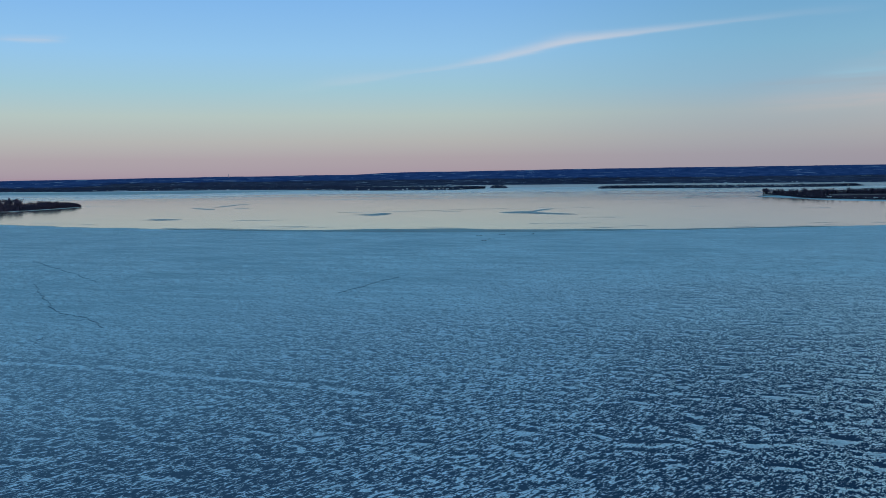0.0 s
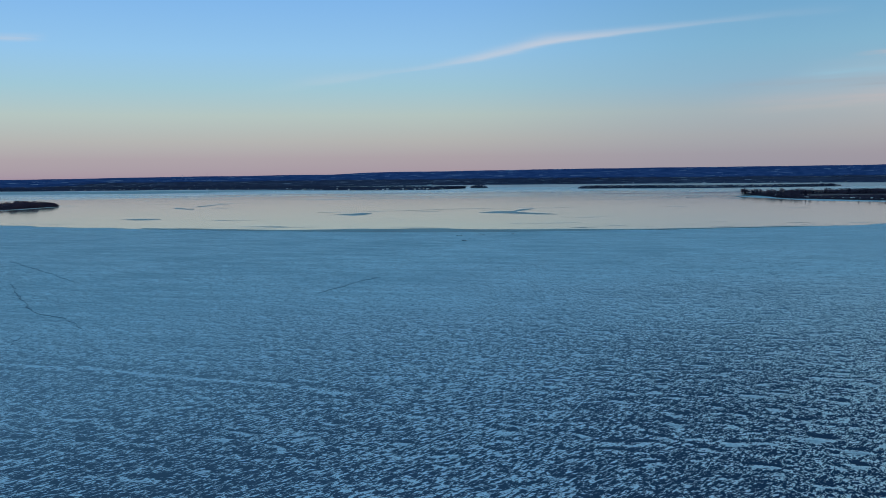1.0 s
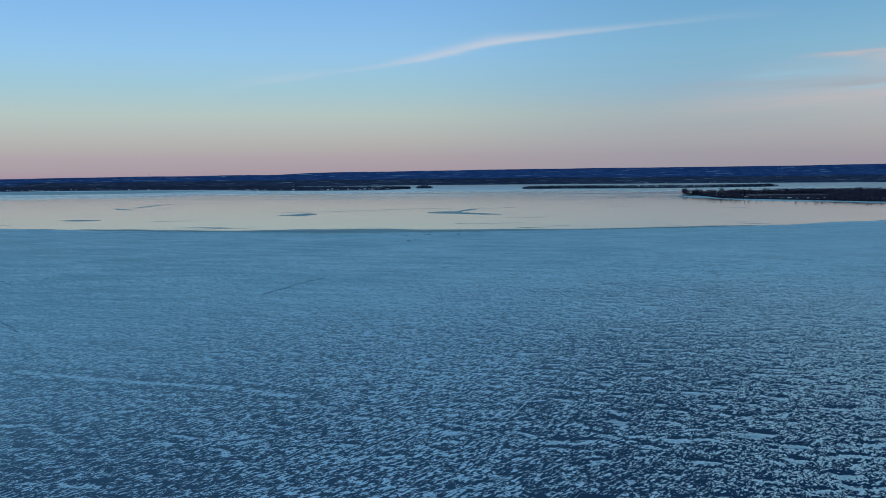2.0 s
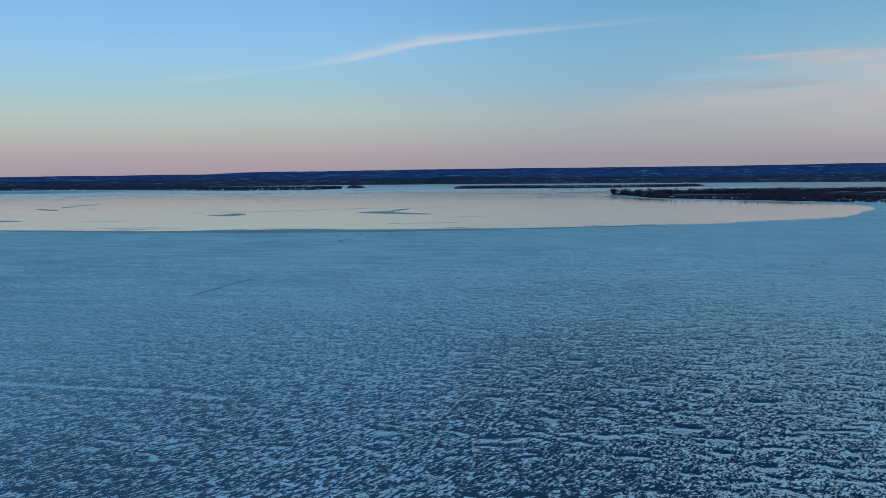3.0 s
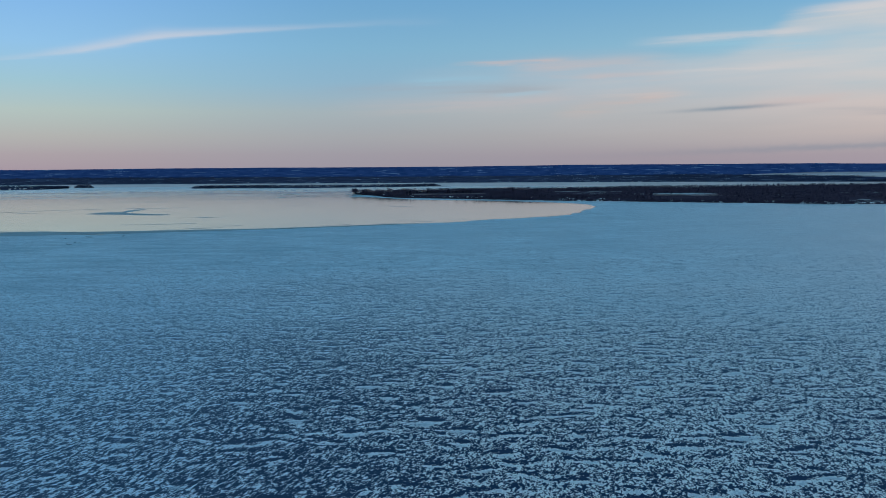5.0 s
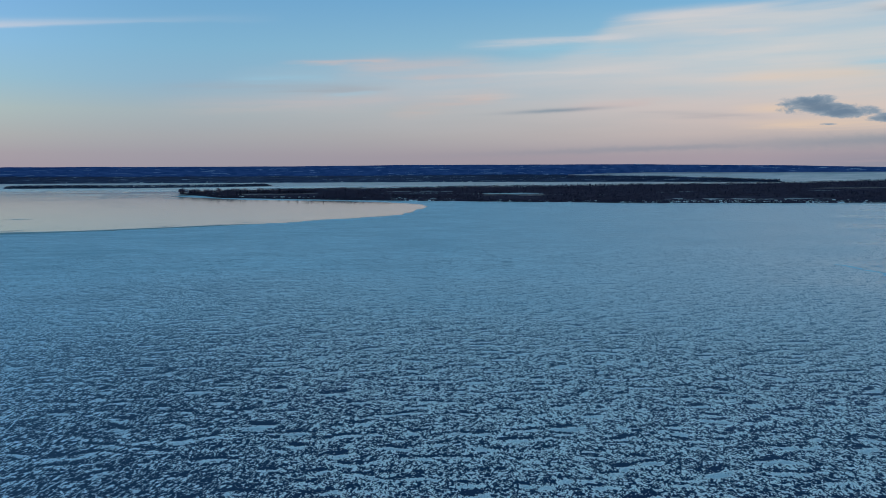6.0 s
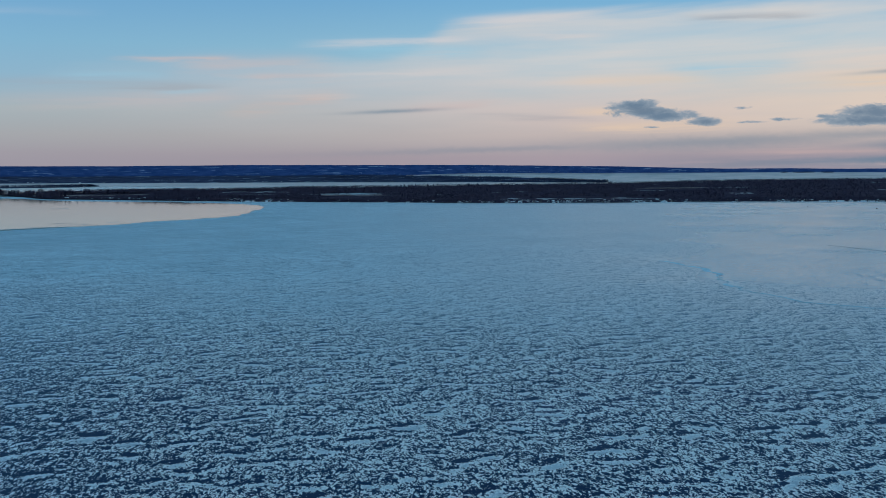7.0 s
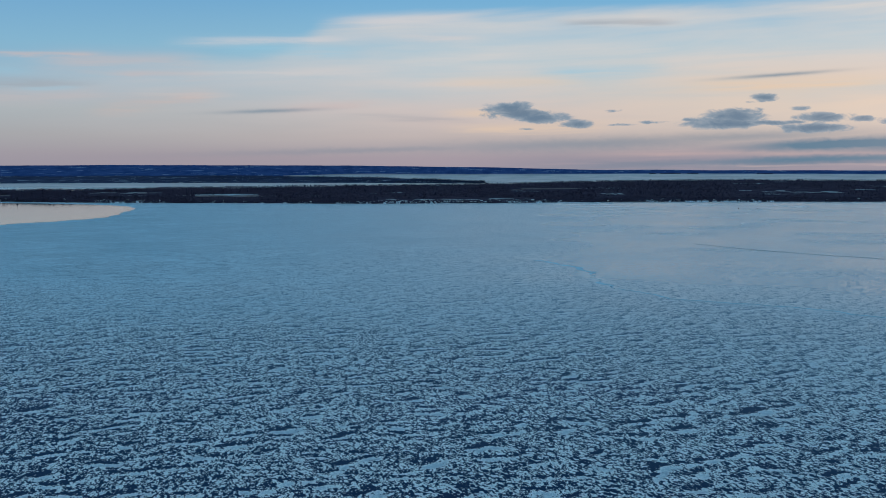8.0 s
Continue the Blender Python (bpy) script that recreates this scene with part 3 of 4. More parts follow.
def ribbon(name, line, width, z, mat, label, category, wander=2.0, seed=1, gaps=0.0):
    """A thin irregular strip along a line: a crack or a low ridge of refrozen ice."""
    pts = curve_through(line, 30 * len(line))
    side = np.gradient(pts, axis=0)
    side = np.stack([side[:, 1], -side[:, 0]], -1) / (np.linalg.norm(side, axis=1)[:, None] + 1e-9)
    pts = pts + wander * side * (gradient_noise(pts[:, 0] / 11, pts[:, 1] / 11, seed) + 0.4 * gradient_noise(pts[:, 0] / 3, pts[:, 1] / 3, seed + 1))[:, None]
    half = width * (0.5 + 0.45 * gradient_noise(pts[:, 0] / 7, pts[:, 1] / 7, seed + 2) * 1.6) * np.sin(np.linspace(0.05, np.pi - 0.05, len(pts))) ** 0.3
    half = np.where(gradient_noise(pts[:, 0] / 16, pts[:, 1] / 16, seed + 3) < -0.5 + gaps, 0.02, half)
    rows = [np.column_stack([pts + side * half[:, None] * k, np.full(len(pts), z) + (0.12 if k == 0 else -0.05)]) for k in (-1, 0, 1)]
    verts = np.vstack(rows)
    n = len(pts)
    faces = [(a, a + 1, a + 1 + n, a + n) for r in (0, n) for a in range(r, r + n - 1)]
    return tagged(mesh_object(name, verts, faces, mat), label, category, kind="structure")


CRACKS = [[(-250, 598), (-232, 570), (-196, 517), (-168, 473)], [(-196, 468), (-175, 424), (-155, 384), (-142, 362), (-134, 356), (-123, 341), (-113, 325)],
          [(-124, 293), (-126, 308)], [(-45, 416), (-37, 440), (-26, 470), (-22, 478)]]
RIDGES = [[(630, 310), (623, 292), (602, 238), (595, 186), (585, 120)], [(366, 215), (358, 195), (351, 176), (356, 149), (358, 128), (353, 102), (356, 40)], [(455, 320), (450, 311), (427, 271), (389, 239), (366, 215)]]
PATCHES = [[(-116, 1249), (-91, 1273), (-79, 1298), (-66, 1263), (-75, 1232), (-87, 1216)],
           [(70, 1266), (96, 1300), (119, 1310), (135, 1368), (156, 1389), (143, 1342), (121, 1280), (141, 1236), (164, 1191), (140, 1189), (112, 1224), (89, 1240)],
           [(-408, 1598), (-384, 1577), (-347, 1502), (-379, 1537)], [(-380, 1616), (-375, 1701), (-368, 1762), (-344, 1821), (-361, 1727), (-365, 1653)],
           [(-358, 1170), (-345, 1188), (-310, 1165), (-333, 1149)]]


def ice_details():
    for k, line in enumerate(CRACKS):
        ribbon("ice_crack", line, (0.26, 0.32, 0.28, 0.26)[k], 0.28, CRACK, "thin dark crack wandering through the snow", "crack", 2.0, 11 * k, 0.58)
    for k, line in enumerate(RIDGES):
        ribbon("ice_ridge", line, (0.35, 1.3, 3.2)[k], 0.26, (FROST, RIDGE_ICE, RIDGE_ICE)[k], "low pale pressure ridge across the lake ice", "ice ridge", (4.0, 3.0, 5.0)[k], 200 + 7 * k, (0.62, 0.3, 0.42)[k])
    ribbon("frost_line", [(-143, 1330), (-95, 1336), (-23, 1365), (28, 1400), (67, 1413), (136, 1430), (174, 1405), (219, 1433)], 6.0, 0.2, FROST, "faint frosted seam across the smooth ice", "frost line", 6.0, 400, 0.35)
    for outline in PATCHES:
        flat_sheet("frost_patch", outline, 0.22, FROST, "frosted patch lying on the smooth ice", "frost patch", 5.0, 240, scale=26, thick=0.05)
    rng = random.Random(3)
    for k in range(18):  # short wind streaks of frost
        a, r = radians(rng.uniform(-22, 22)), 940 / (1 - 0.75 * rng.random())
        x, y, w = r * math.sin(a), r * math.cos(a), rng.uniform(8, 34)
        d = r * r / 87000 * rng.uniform(0.1, 0.32)
        flat_sheet("frost_streak", [(x - w, y - 0.2 * d), (x - 0.3 * w, y + d), (x + w, y + 0.4 * d), (x + 0.2 * w, y - d)], 0.2, FROST, "thin wind streak of frost on the smooth ice", "frost streak", 5.0, 90, scale=22, thick=0.04)
    flat_sheet("refrozen_lead", [(-280, 972), (-252, 944), (-118, 884), (-60, 866), (-31, 856), (1, 852), (32, 846), (64, 842), (96, 842), (130, 846), (205, 848), (340, 870), (330, 878), (205, 862), (133, 872), (83, 877), (42, 886), (21, 905), (1, 909), (-33, 908), (-66, 916), (-118, 908), (-252, 960)], 0.24, NEW_ICE,
               "teal refrozen lead along the edge of the snow", "new ice", 2.0, 700, scale=40)
    flat_sheet("channel_ice", [(60, 3780), (500, 3440), (900, 3230), (1340, 3130), (1600, 2750), (2250, 2420), (2900, 2150), (3300, 1900), (3750, 1900), (3500, 2500), (2900, 3300), (1900, 4050), (900, 4420), (100, 4560)], 0.24, PINK_BAY_SNOW, "pale snowy ice of the far channel with pink sky sheen in its colour", "channel ice", 20.0, 500, scale=200)
    edge = curve_through(NEAR_EDGE, 400)
    edge_a, edge_r = compass(edge[:300])
    for k in range(30):  # dark refrozen slits just off the snow's edge
        deg = rng.uniform(-22, 27)
        a, r = radians(deg), edge_r[int(np.abs(edge_a - deg).argmin())] + rng.uniform(8, 75)
        x, y, w, d = r * math.sin(a), r * math.cos(a), rng.uniform(5, 26), rng.uniform(0.6, 2.4)
        flat_sheet("refrozen_slit", [(x - w, y - 0.2 * d), (x - 0.3 * w, y + d), (x + w, y + 0.4 * d), (x + 0.2 * w, y - d)], 0.2, NEW_ICE, "thin dark refrozen slit near the edge of the snow", "new ice", 1.5, 40, scale=15, thick=0.04)
    for k in range(26):  # frost combed out from the tip of the peninsula
        a, r = radians(rng.uniform(13.6, 18.6)), rng.uniform(1880, 2280)
        x, y, w, d = r * math.sin(a), r * math.cos(a), rng.uniform(6, 26), rng.uniform(4, 14)
        flat_sheet("frost_streak", [(x - w, y - 0.2 * d), (x - 0.3 * w, y + d), (x + w, y + 0.4 * d), (x + 0.2 * w, y - d)], 0.2, FROST, "thin wind streak of frost on the smooth ice", "frost streak", 5.0, 90, scale=22, thick=0.04)
    ribbon("point_snow", [(-700, 1480), (-662, 1560), (-648, 1640), (-634, 1735)], 13.0, 0.4, SNOW, "line of drifted snow along the foot of the wooded point", "snow bank", 3.0, 610, 0.15)
    ribbon("snow_bank", [(740, 1575), (783, 1465), (882, 1324), (959, 1217), (1055, 1087), (1212, 952), (1341, 882), (1439, 817), (1562, 696), (1741, 508)], 22.0, 0.35, SNOW, "bright snow bank along the peninsula shore", "snow bank", 4.0, 500, 0.1)
    flat_sheet("shore_snow", [(-2200, 3950), (-1663, 3698), (-1303, 3600), (-900, 3560), (-500, 3450), (-260, 3180), (-500, 3300), (-805, 3000), (-1373, 3120), (-1900, 3300)], 0.22, FROST, "snowy strip of ice along the far shore", "shore ice", 25.0, 400, scale=300)


def lake():
    ground_sheet()
    snow_field()
    ice_details()
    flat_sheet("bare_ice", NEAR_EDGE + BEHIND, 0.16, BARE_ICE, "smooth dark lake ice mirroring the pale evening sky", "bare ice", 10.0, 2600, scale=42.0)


# ---------------------------------------------------------------- land
def strip(front, back, top, rough, seed, nu=160, nv=24, crest=0.5, back_low=True):
    """A tongue of land between two shores: its grid and a way to find a place on it."""
    f, b = curve_through(front, nu), curve_through(back, nu)
    v = np.linspace(0, 1, nv)
    xy = f[:, None, :] * (1 - v[None, :, None]) + b[:, None, :] * v[None, :, None]
    jag = gradient_noise(xy[..., 0] / 70, xy[..., 1] / 70, seed) * 14
    edge = np.minimum(v, 1 - v) if back_low else v
    xy[..., 1] += jag * (v[None, :] < 0.5)
    rise = np.clip(edge / crest, 0, 1) ** 0.7
    tops = np.interp(np.linspace(0, 1, nu), np.linspace(0, 1, len(top)), top)
    z = tops[:, None] * rise[None, :] * (1 + rough * gradient_noise(xy[..., 0] / 160, xy[..., 1] / 160, seed + 1))
    z[:, 0] = 0.0
    z += 0.25
    z[:, 0] = -0.3
    if back_low:
        z[:, -1] = -0.3
    return np.concatenate([xy, z[..., None]], -1)


def place_on(grid, u, v):
    nu, nv = grid.shape[:2]
    a, b = np.clip(u, 0, 0.9999) * (nu - 1), np.clip(v, 0, 0.9999) * (nv - 1)
    i, j = a.astype(int), b.astype(int)
    f, g = (a - i)[:, None], (b - j)[:, None]
    return (grid[i, j] * (1 - f) + grid[i + 1, j] * f) * (1 - g) + (grid[i, j + 1] * (1 - f) + grid[i + 1, j + 1] * f) * g


def land(name, grid, mat, label, category, kind="structure"):
    nu, nv = grid.shape[:2]
    i = (np.arange(nu - 1)[:, None] * nv + np.arange(nv - 1)[None, :]).ravel()
    faces = np.stack([i, i + nv, i + nv + 1, i + 1], -1)
    ob = mesh_object(name, grid.reshape(-1, 3), faces, mat)
    ob.data.polygons.foreach_set("use_smooth", np.ones(len(faces), dtype=bool))
    return tagged(ob, label, category, kind=kind)


def spruce(rng, tiers=5, fins=6, sides=5):
    """Unit conifer: ragged whorls of drooping boughs round a stem. Returns crown and trunk."""
    v, t = [], []
    for k in range(tiers):
        z0 = 0.12 + 0.80 * k / tiers
        z1, reach = z0 + 0.30 * (1 - 0.35 * k / tiers), 0.21 * (1 - k / (tiers + 0.4)) + 0.02
        for m in range(fins):
            a = 2 * math.pi * (m + rng.random()) / fins
            w, out = 0.62 + 0.3 * rng.random(), reach * (0.7 + 0.6 * rng.random())
            base = len(v)
            v += [(0, 0, min(1.0, z1)), (out * math.cos(a - w), out * math.sin(a - w), z0 + 0.04 * rng.random()),
                  (1.2 * out * math.cos(a), 1.2 * out * math.sin(a), z0 - 0.05 * rng.random()), (out * math.cos(a + w), out * math.sin(a + w), z0 + 0.04 * rng.random())]
            t += [(base, base + 1, base + 2), (base, base + 2, base + 3)]
    return (np.array(v), np.array(t)), stem(0.022, 0.9, sides)


def stem(radius, height, sides=5):
    v, t = [], []
    for z, w in ((0, 1.25), (0.4, 0.8), (1, 0.2)):
        v += [(radius * w * math.cos(2 * math.pi * k / sides), radius * w * math.sin(2 * math.pi * k / sides), z * height) for k in range(sides)]
    for ring in range(2):
        for k in range(sides):
            a, b = ring * sides + k, ring * sides + (k + 1) % sides
            t += [(a, b, b + sides), (a, b + sides, a + sides)]
    return np.array(v), np.array(t)


def broadleaf(rng, clumps=84, sides=5, leaf=(0.09, 0.06)):
    """Unit broad tree in winter: limbs fork out of the stem, twig clumps in an uneven dome with gaps."""
    v, t = [], []
    lobes = [(rng.uniform(-0.16, 0.16), rng.uniform(-0.16, 0.16), rng.uniform(0.45, 0.8), rng.uniform(0.14, 0.24)) for _ in range(5)]
    for k in range(clumps):
        lx, ly, lz, lr = lobes[k % 5]
        way = np.array([rng.gauss(0, 1), rng.gauss(0, 1), rng.gauss(0, 1)])
        c = np.array([lx, ly, lz]) + way / np.linalg.norm(way) * lr * rng.uniform(0.5, 1.0)
        base = len(v)
        for _ in range(3):
            v.append(tuple(c + np.array([rng.uniform(-leaf[0], leaf[0]), rng.uniform(-leaf[0], leaf[0]), rng.uniform(-leaf[1], leaf[1])])))
        t.append((base, base + 1, base + 2))
    sv, st = stem(0.025, 0.6, sides)
    if sides < 4:
        return (np.array(v), np.array(t)), (sv, st)
    parts_v, parts_t, count = [sv], [st], len(sv)
    for lx, ly, lz, lr in lobes:
        a, b = np.array([0, 0, 0.3]), np.array([lx, ly, lz])
        parts_v.append(np.array([a + (0.014, 0, 0), a - (0.014, 0, 0), a + (0, 0.014, 0), b]))
        parts_t.append(np.array([(0, 1, 3), (1, 2, 3), (2, 0, 3)]) + count)
        count += 4
    return (np.array(v), np.array(t)), (np.vstack(parts_v), np.vstack(parts_t))


TEMPLATES = [spruce(random.Random(k), 5, 6) for k in range(4)] + [broadleaf(random.Random(20 + k)) for k in range(5)]
SMALL = [spruce(random.Random(40 + k), 3, 4, 3) for k in range(4)] + [broadleaf(random.Random(60 + k), 20, 3, (0.14, 0.035)) for k in range(4)]


SCRUB = SMALL[:1] + [broadleaf(random.Random(80 + k), 16, 3, (0.22, 0.11)) for k in range(3)]


def forest(name, grid, count, seed, low, high, mat, label, kinds=SMALL, conifers=0.5, keep=None, size=None, taper=0.0, spread=1.0, lean=1.0, band=1.0):
    """A wood as one mesh: many small trees set on the land."""
    rng = np.random.default_rng(seed)
    u, v = rng.random(count) ** lean, rng.random(count) * band
    at = place_on(grid, u, v)
    scale = np.ones(count) if size is None else size(u, v, at, rng)
    if taper:
        scale = scale * np.clip(0.35 + np.minimum(u, 1 - u) / taper, 0.35, 1)
    ok = scale > 0.05
    if keep is not None:
        ok &= keep(u, v, at, rng)
    at, scale = at[ok], scale[ok]
    half = len(kinds) // 2
    pick = np.where(rng.random(len(at)) < conifers, rng.integers(0, half, len(at)), half + rng.integers(0, len(kinds) - half, len(at)))
    tall, spin = rng.uniform(low, high, len(at)) * scale, rng.uniform(0, 2 * np.pi, len(at))
    wide = tall * rng.uniform(0.85, 1.3, len(at)) * spread
    vs, ts, total = [], [], 0
    for k, ((cv, ct), (sv, st)) in enumerate(kinds):
        mine = np.where(pick == k)[0]
        if not len(mine):
            continue
        base_v, base_t = np.vstack([cv, sv]), np.vstack([ct, st + len(cv)])
        c, s = np.cos(spin[mine])[:, None], np.sin(spin[mine])[:, None]
        x = (base_v[None, :, 0] * c - base_v[None, :, 1] * s) * wide[mine][:, None] + at[mine, 0][:, None]
        y = (base_v[None, :, 0] * s + base_v[None, :, 1] * c) * wide[mine][:, None] + at[mine, 1][:, None]
        z = base_v[None, :, 2] * tall[mine][:, None] + at[mine, 2][:, None] - 0.4
        vs.append(np.stack([x, y, z], -1).reshape(-1, 3))
        ts.append((base_t[None] + (np.arange(len(mine)) * len(base_v))[:, None, None] + total).reshape(-1, 3))
        total += len(mine) * len(base_v)
    ob = mesh_object(name, np.vstack(vs), np.vstack(ts), mat)
    return tagged(ob, label, "woods", kind="stuff")


PEN_FRONT = [(690, 2110), (676, 1920), (664, 1769), (741, 1579), (784, 1469), (883, 1327), (960, 1220), (1056, 1090), (1213, 955), (1342, 885), (1440, 820), (1563, 699), (1742, 511), (2000, 200), (2150, -300)]
PEN_BACK = [(694, 2130), (760, 2170), (866, 2180), (1000, 2220), (1103, 2240), (1300, 2230), (1518, 2200), (1800, 2150), (2200, 2120), (2600, 2000), (3000, 1850), (3400, 1600), (3600, 1000), (3700, 500), (3700, -200)]
# clearings on the peninsula: compass from and to, distance, and whether brown stubble rather than snow
CLEARINGS = [(29.7, 33.4, 2260, False), (35.4, 38.7, 1960, True), (45.8, 49.4, 1690, False), (49.6, 54.6, 1740, False), (66.2, 71.2, 2280, False), (58.4, 59.8, 2050, False), (21.2, 25.6, 2120, True), (53.5, 57.0, 2500, True)]


def lands():
    pen = strip(PEN_FRONT, PEN_BACK, [1, 1, 1.5, 1.5, 2, 2.5, 4, 5.5, 6, 8, 15, 19, 20, 20, 20], 0.2, 11, 240, 40, 0.9, False)
    land("peninsula", pen, LAND, "low wooded peninsula with bare fields and patchy snow", "land")

    def size_here(u, v, at, rng):
        """Height of the trees against the usual: none in clearings, half before them to open the camera's view, sparse
        by the shore.
        """
        size = np.ones(len(u))
        a, r = compass(at)
        for a0, a1, far, _ in CLEARINGS:
            inside = (a > a0 - 0.15) & (a < a1 + 0.15)
            size[inside & (r > far - 340) & (r < far - 90)] = 0.5
            size[inside & (r > far - 110) & (r < far + 60)] = 0.0
        shore = v < 0.045 + 0.03 * gradient_noise(at[:, 0] / 60, at[:, 1] / 60, 9)
        size[shore & (u > 0.2) & (rng.random(len(u)) < 0.5)] *= 0.45
        front = curve_through(PEN_FRONT, 900)
        fa, fr = compass(front[:800])
        order = np.argsort(fa)
        edge = np.interp(a, fa[order], fr[order])
        yard = (((a > 45.6) & (a < 57.6)) | ((a > 29.8) & (a < 34.0)) | ((a > 60.4) & (a < 63.2))) & (r < edge + 120)
        size[yard & (rng.random(len(u)) < 0.6)] = 0.0
        size[yard] *= 0.7
        lumps = gradient_noise(at[:, 0] / 150, at[:, 1] / 150, 5)
        clumps = gradient_noise(at[:, 0] / 34, at[:, 1] / 34, 6)
        size *= np.clip(1.0 + 0.3 * lumps + 0.35 * clumps, 0.65, 1.3) * np.clip(0.45 + u / 0.22, 0.45, 1.0)
        size[(u < 0.17) & (lumps > 0.12)] = 0.0
        size[(u < 0.11) & (clumps > -0.1)] = 0.0
        return size

    forest("peninsula_woods", pen, 25000, 1, 6.5, 8.5, BARE_TREE, "dark leafless woods covering the peninsula", SMALL, 0.04, size=size_here, spread=2.0, lean=0.75)
    forest("conifer_woods", pen, 2600, 2, 5, 7.5, CONIFER, "dark conifer woods among leafless trees", SMALL, 0.6, size=size_here, spread=1.4, lean=0.75)
    forest("shore_scrub", pen, 12000, 8, 2.4, 4.8, BARE_TREE, "low leafless scrub along the peninsula shore", SCRUB, 0.0, spread=1.6, lean=0.75, band=0.06,
           keep=lambda u, v, at, rng: (gradient_noise(at[:, 0] / 18, at[:, 1] / 18, 12) > -0.3) & (rng.random(len(u)) < 0.8))
    rng = random.Random(5)
    flat = pen.reshape(-1, 3)
    for a0, a1, far, stubble in CLEARINGS:
        name, mat, words = ("stubble_field", STUBBLE, "brown stubble field between dark woods") if stubble else ("snowy_field", FIELD_SNOW, "patch of old snow on a field between dark woods")
        for _ in range(15):  # broken into patches
            c, w = rng.uniform(a0, a1), rng.uniform(0.04, 0.22 if stubble else 0.08) * (a1 - a0)
            f, d = far + rng.uniform(-80, 30), rng.uniform(6, 18) if stubble else rng.uniform(3, 11)
            ring = [(c - w, f), (c - 0.4 * w, f + d), (c + 0.5 * w, f + 0.7 * d), (c + w, f - 0.2 * d), (c + 0.3 * w, f - d), (c - 0.5 * w, f - 0.6 * d)]
            pts = [(r * math.sin(radians(a)), r * math.cos(radians(a))) for a, r in ring]
            top = max(flat[((flat[:, :2] - p) ** 2).sum(1).argmin(), 2] for p in pts)
            flat_sheet(name, pts, top + 0.3 + 0.1 * rng.random(), mat, words, "field", 9.0, 120, scale=30, thick=1.2)

    left = strip([(-1100, 1480), (-900, 1420), (-720, 1450), (-668, 1560), (-655, 1640), (-640, 1735)], [(-1200, 2100), (-950, 2000), (-780, 1930), (-700, 1850), (-665, 1800), (-642, 1742)], [8, 6, 4, 2.5, 1.5, 1], 0.2, 13, 90, 14)
    land("wooded_point", left, LAND, "narrow wooded point running out into the lake", "land")

    def point_size(u, v, at, rng):
        """A tall hump of trees, a gap, then rounded clumps dwindling to the tip."""
        a, _ = compass(at)
        size = np.interp(a, [-30, -24.0, -23.3, -23.1, -22.9, -22.5, -21.5, -20.3], [1.2, 1.25, 1.2, 0.4, 0.4, 0.85, 0.8, 0.5])
        return size * np.clip(1.0 + 0.9 * gradient_noise(at[:, 0] / 16, at[:, 1] / 16, 4), 0.45, 1.4) * (gradient_noise(at[:, 0] / 22, at[:, 1] / 22, 9) < 0.38)

    forest("point_woods", left, 1100, 3, 6, 10, BARE_TREE, "dark leafless trees crowding the point", TEMPLATES, 0.1, spread=1.5, size=point_size)

    bar = strip([(490, 3114), (650, 3060), (822, 2970), (1121, 2987), (1332, 3111)], [(500, 3180), (650, 3180), (822, 3120), (1121, 3090), (1332, 3125)], [3, 3, 3, 2.5, 1], 0.2, 15, 120, 10)
    land("bar_island", bar, HAZED_LAND, "long low wooded island", "island")
    forest("island_woods", bar, 2800, 4, 5, 9.5, HAZED_TREE, "dark even wood on the long low island", SMALL, 0.1, taper=0.06, spread=1.5)

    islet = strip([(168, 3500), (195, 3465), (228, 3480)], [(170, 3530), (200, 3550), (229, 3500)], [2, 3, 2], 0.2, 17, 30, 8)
    land("islet", islet, HAZED_LAND, "tiny tree-covered islet", "island")
    forest("islet_trees", islet, 160, 5, 7, 12, HAZED_TREE, "clump of dark trees on the islet", SMALL, 0.3, taper=0.4, spread=1.3)

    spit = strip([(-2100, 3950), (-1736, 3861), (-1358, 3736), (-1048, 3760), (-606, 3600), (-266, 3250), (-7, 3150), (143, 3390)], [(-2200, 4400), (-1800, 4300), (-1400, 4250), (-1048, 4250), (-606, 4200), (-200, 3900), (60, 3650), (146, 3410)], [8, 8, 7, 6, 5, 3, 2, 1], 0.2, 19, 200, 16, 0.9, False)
    land("far_spit", spit, HAZED_LAND, "far wooded spit with snowy clearings", "land")
    forest("spit_woods", spit, 8000, 6, 4.5, 9, HAZED_TREE, "dark far woods on the spit", SMALL, 0.08, spread=1.8, keep=lambda u, v, at, rng: gradient_noise(at[:, 0] / 200, at[:, 1] / 120, 3) < 0.3)

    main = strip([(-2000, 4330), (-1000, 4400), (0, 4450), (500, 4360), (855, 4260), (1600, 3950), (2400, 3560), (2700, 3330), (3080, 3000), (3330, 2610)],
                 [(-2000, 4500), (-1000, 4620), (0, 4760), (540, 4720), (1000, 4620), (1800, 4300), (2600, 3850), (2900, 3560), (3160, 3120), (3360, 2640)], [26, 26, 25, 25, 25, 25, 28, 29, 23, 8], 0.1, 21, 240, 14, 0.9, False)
    land("mainland", main, HAZED_LAND, "low dark mainland shore behind the islands", "land")
    forest("mainland_woods", main, 12000, 7, 3.5, 7.5, HAZED_TREE, "dark unbroken woods along the far shore", SMALL, 0.05, spread=2.4, keep=lambda u, v, at, rng: gradient_noise(at[:, 0] / 220, at[:, 1] / 90, 4) < 0.36)
    return main[:, -1]


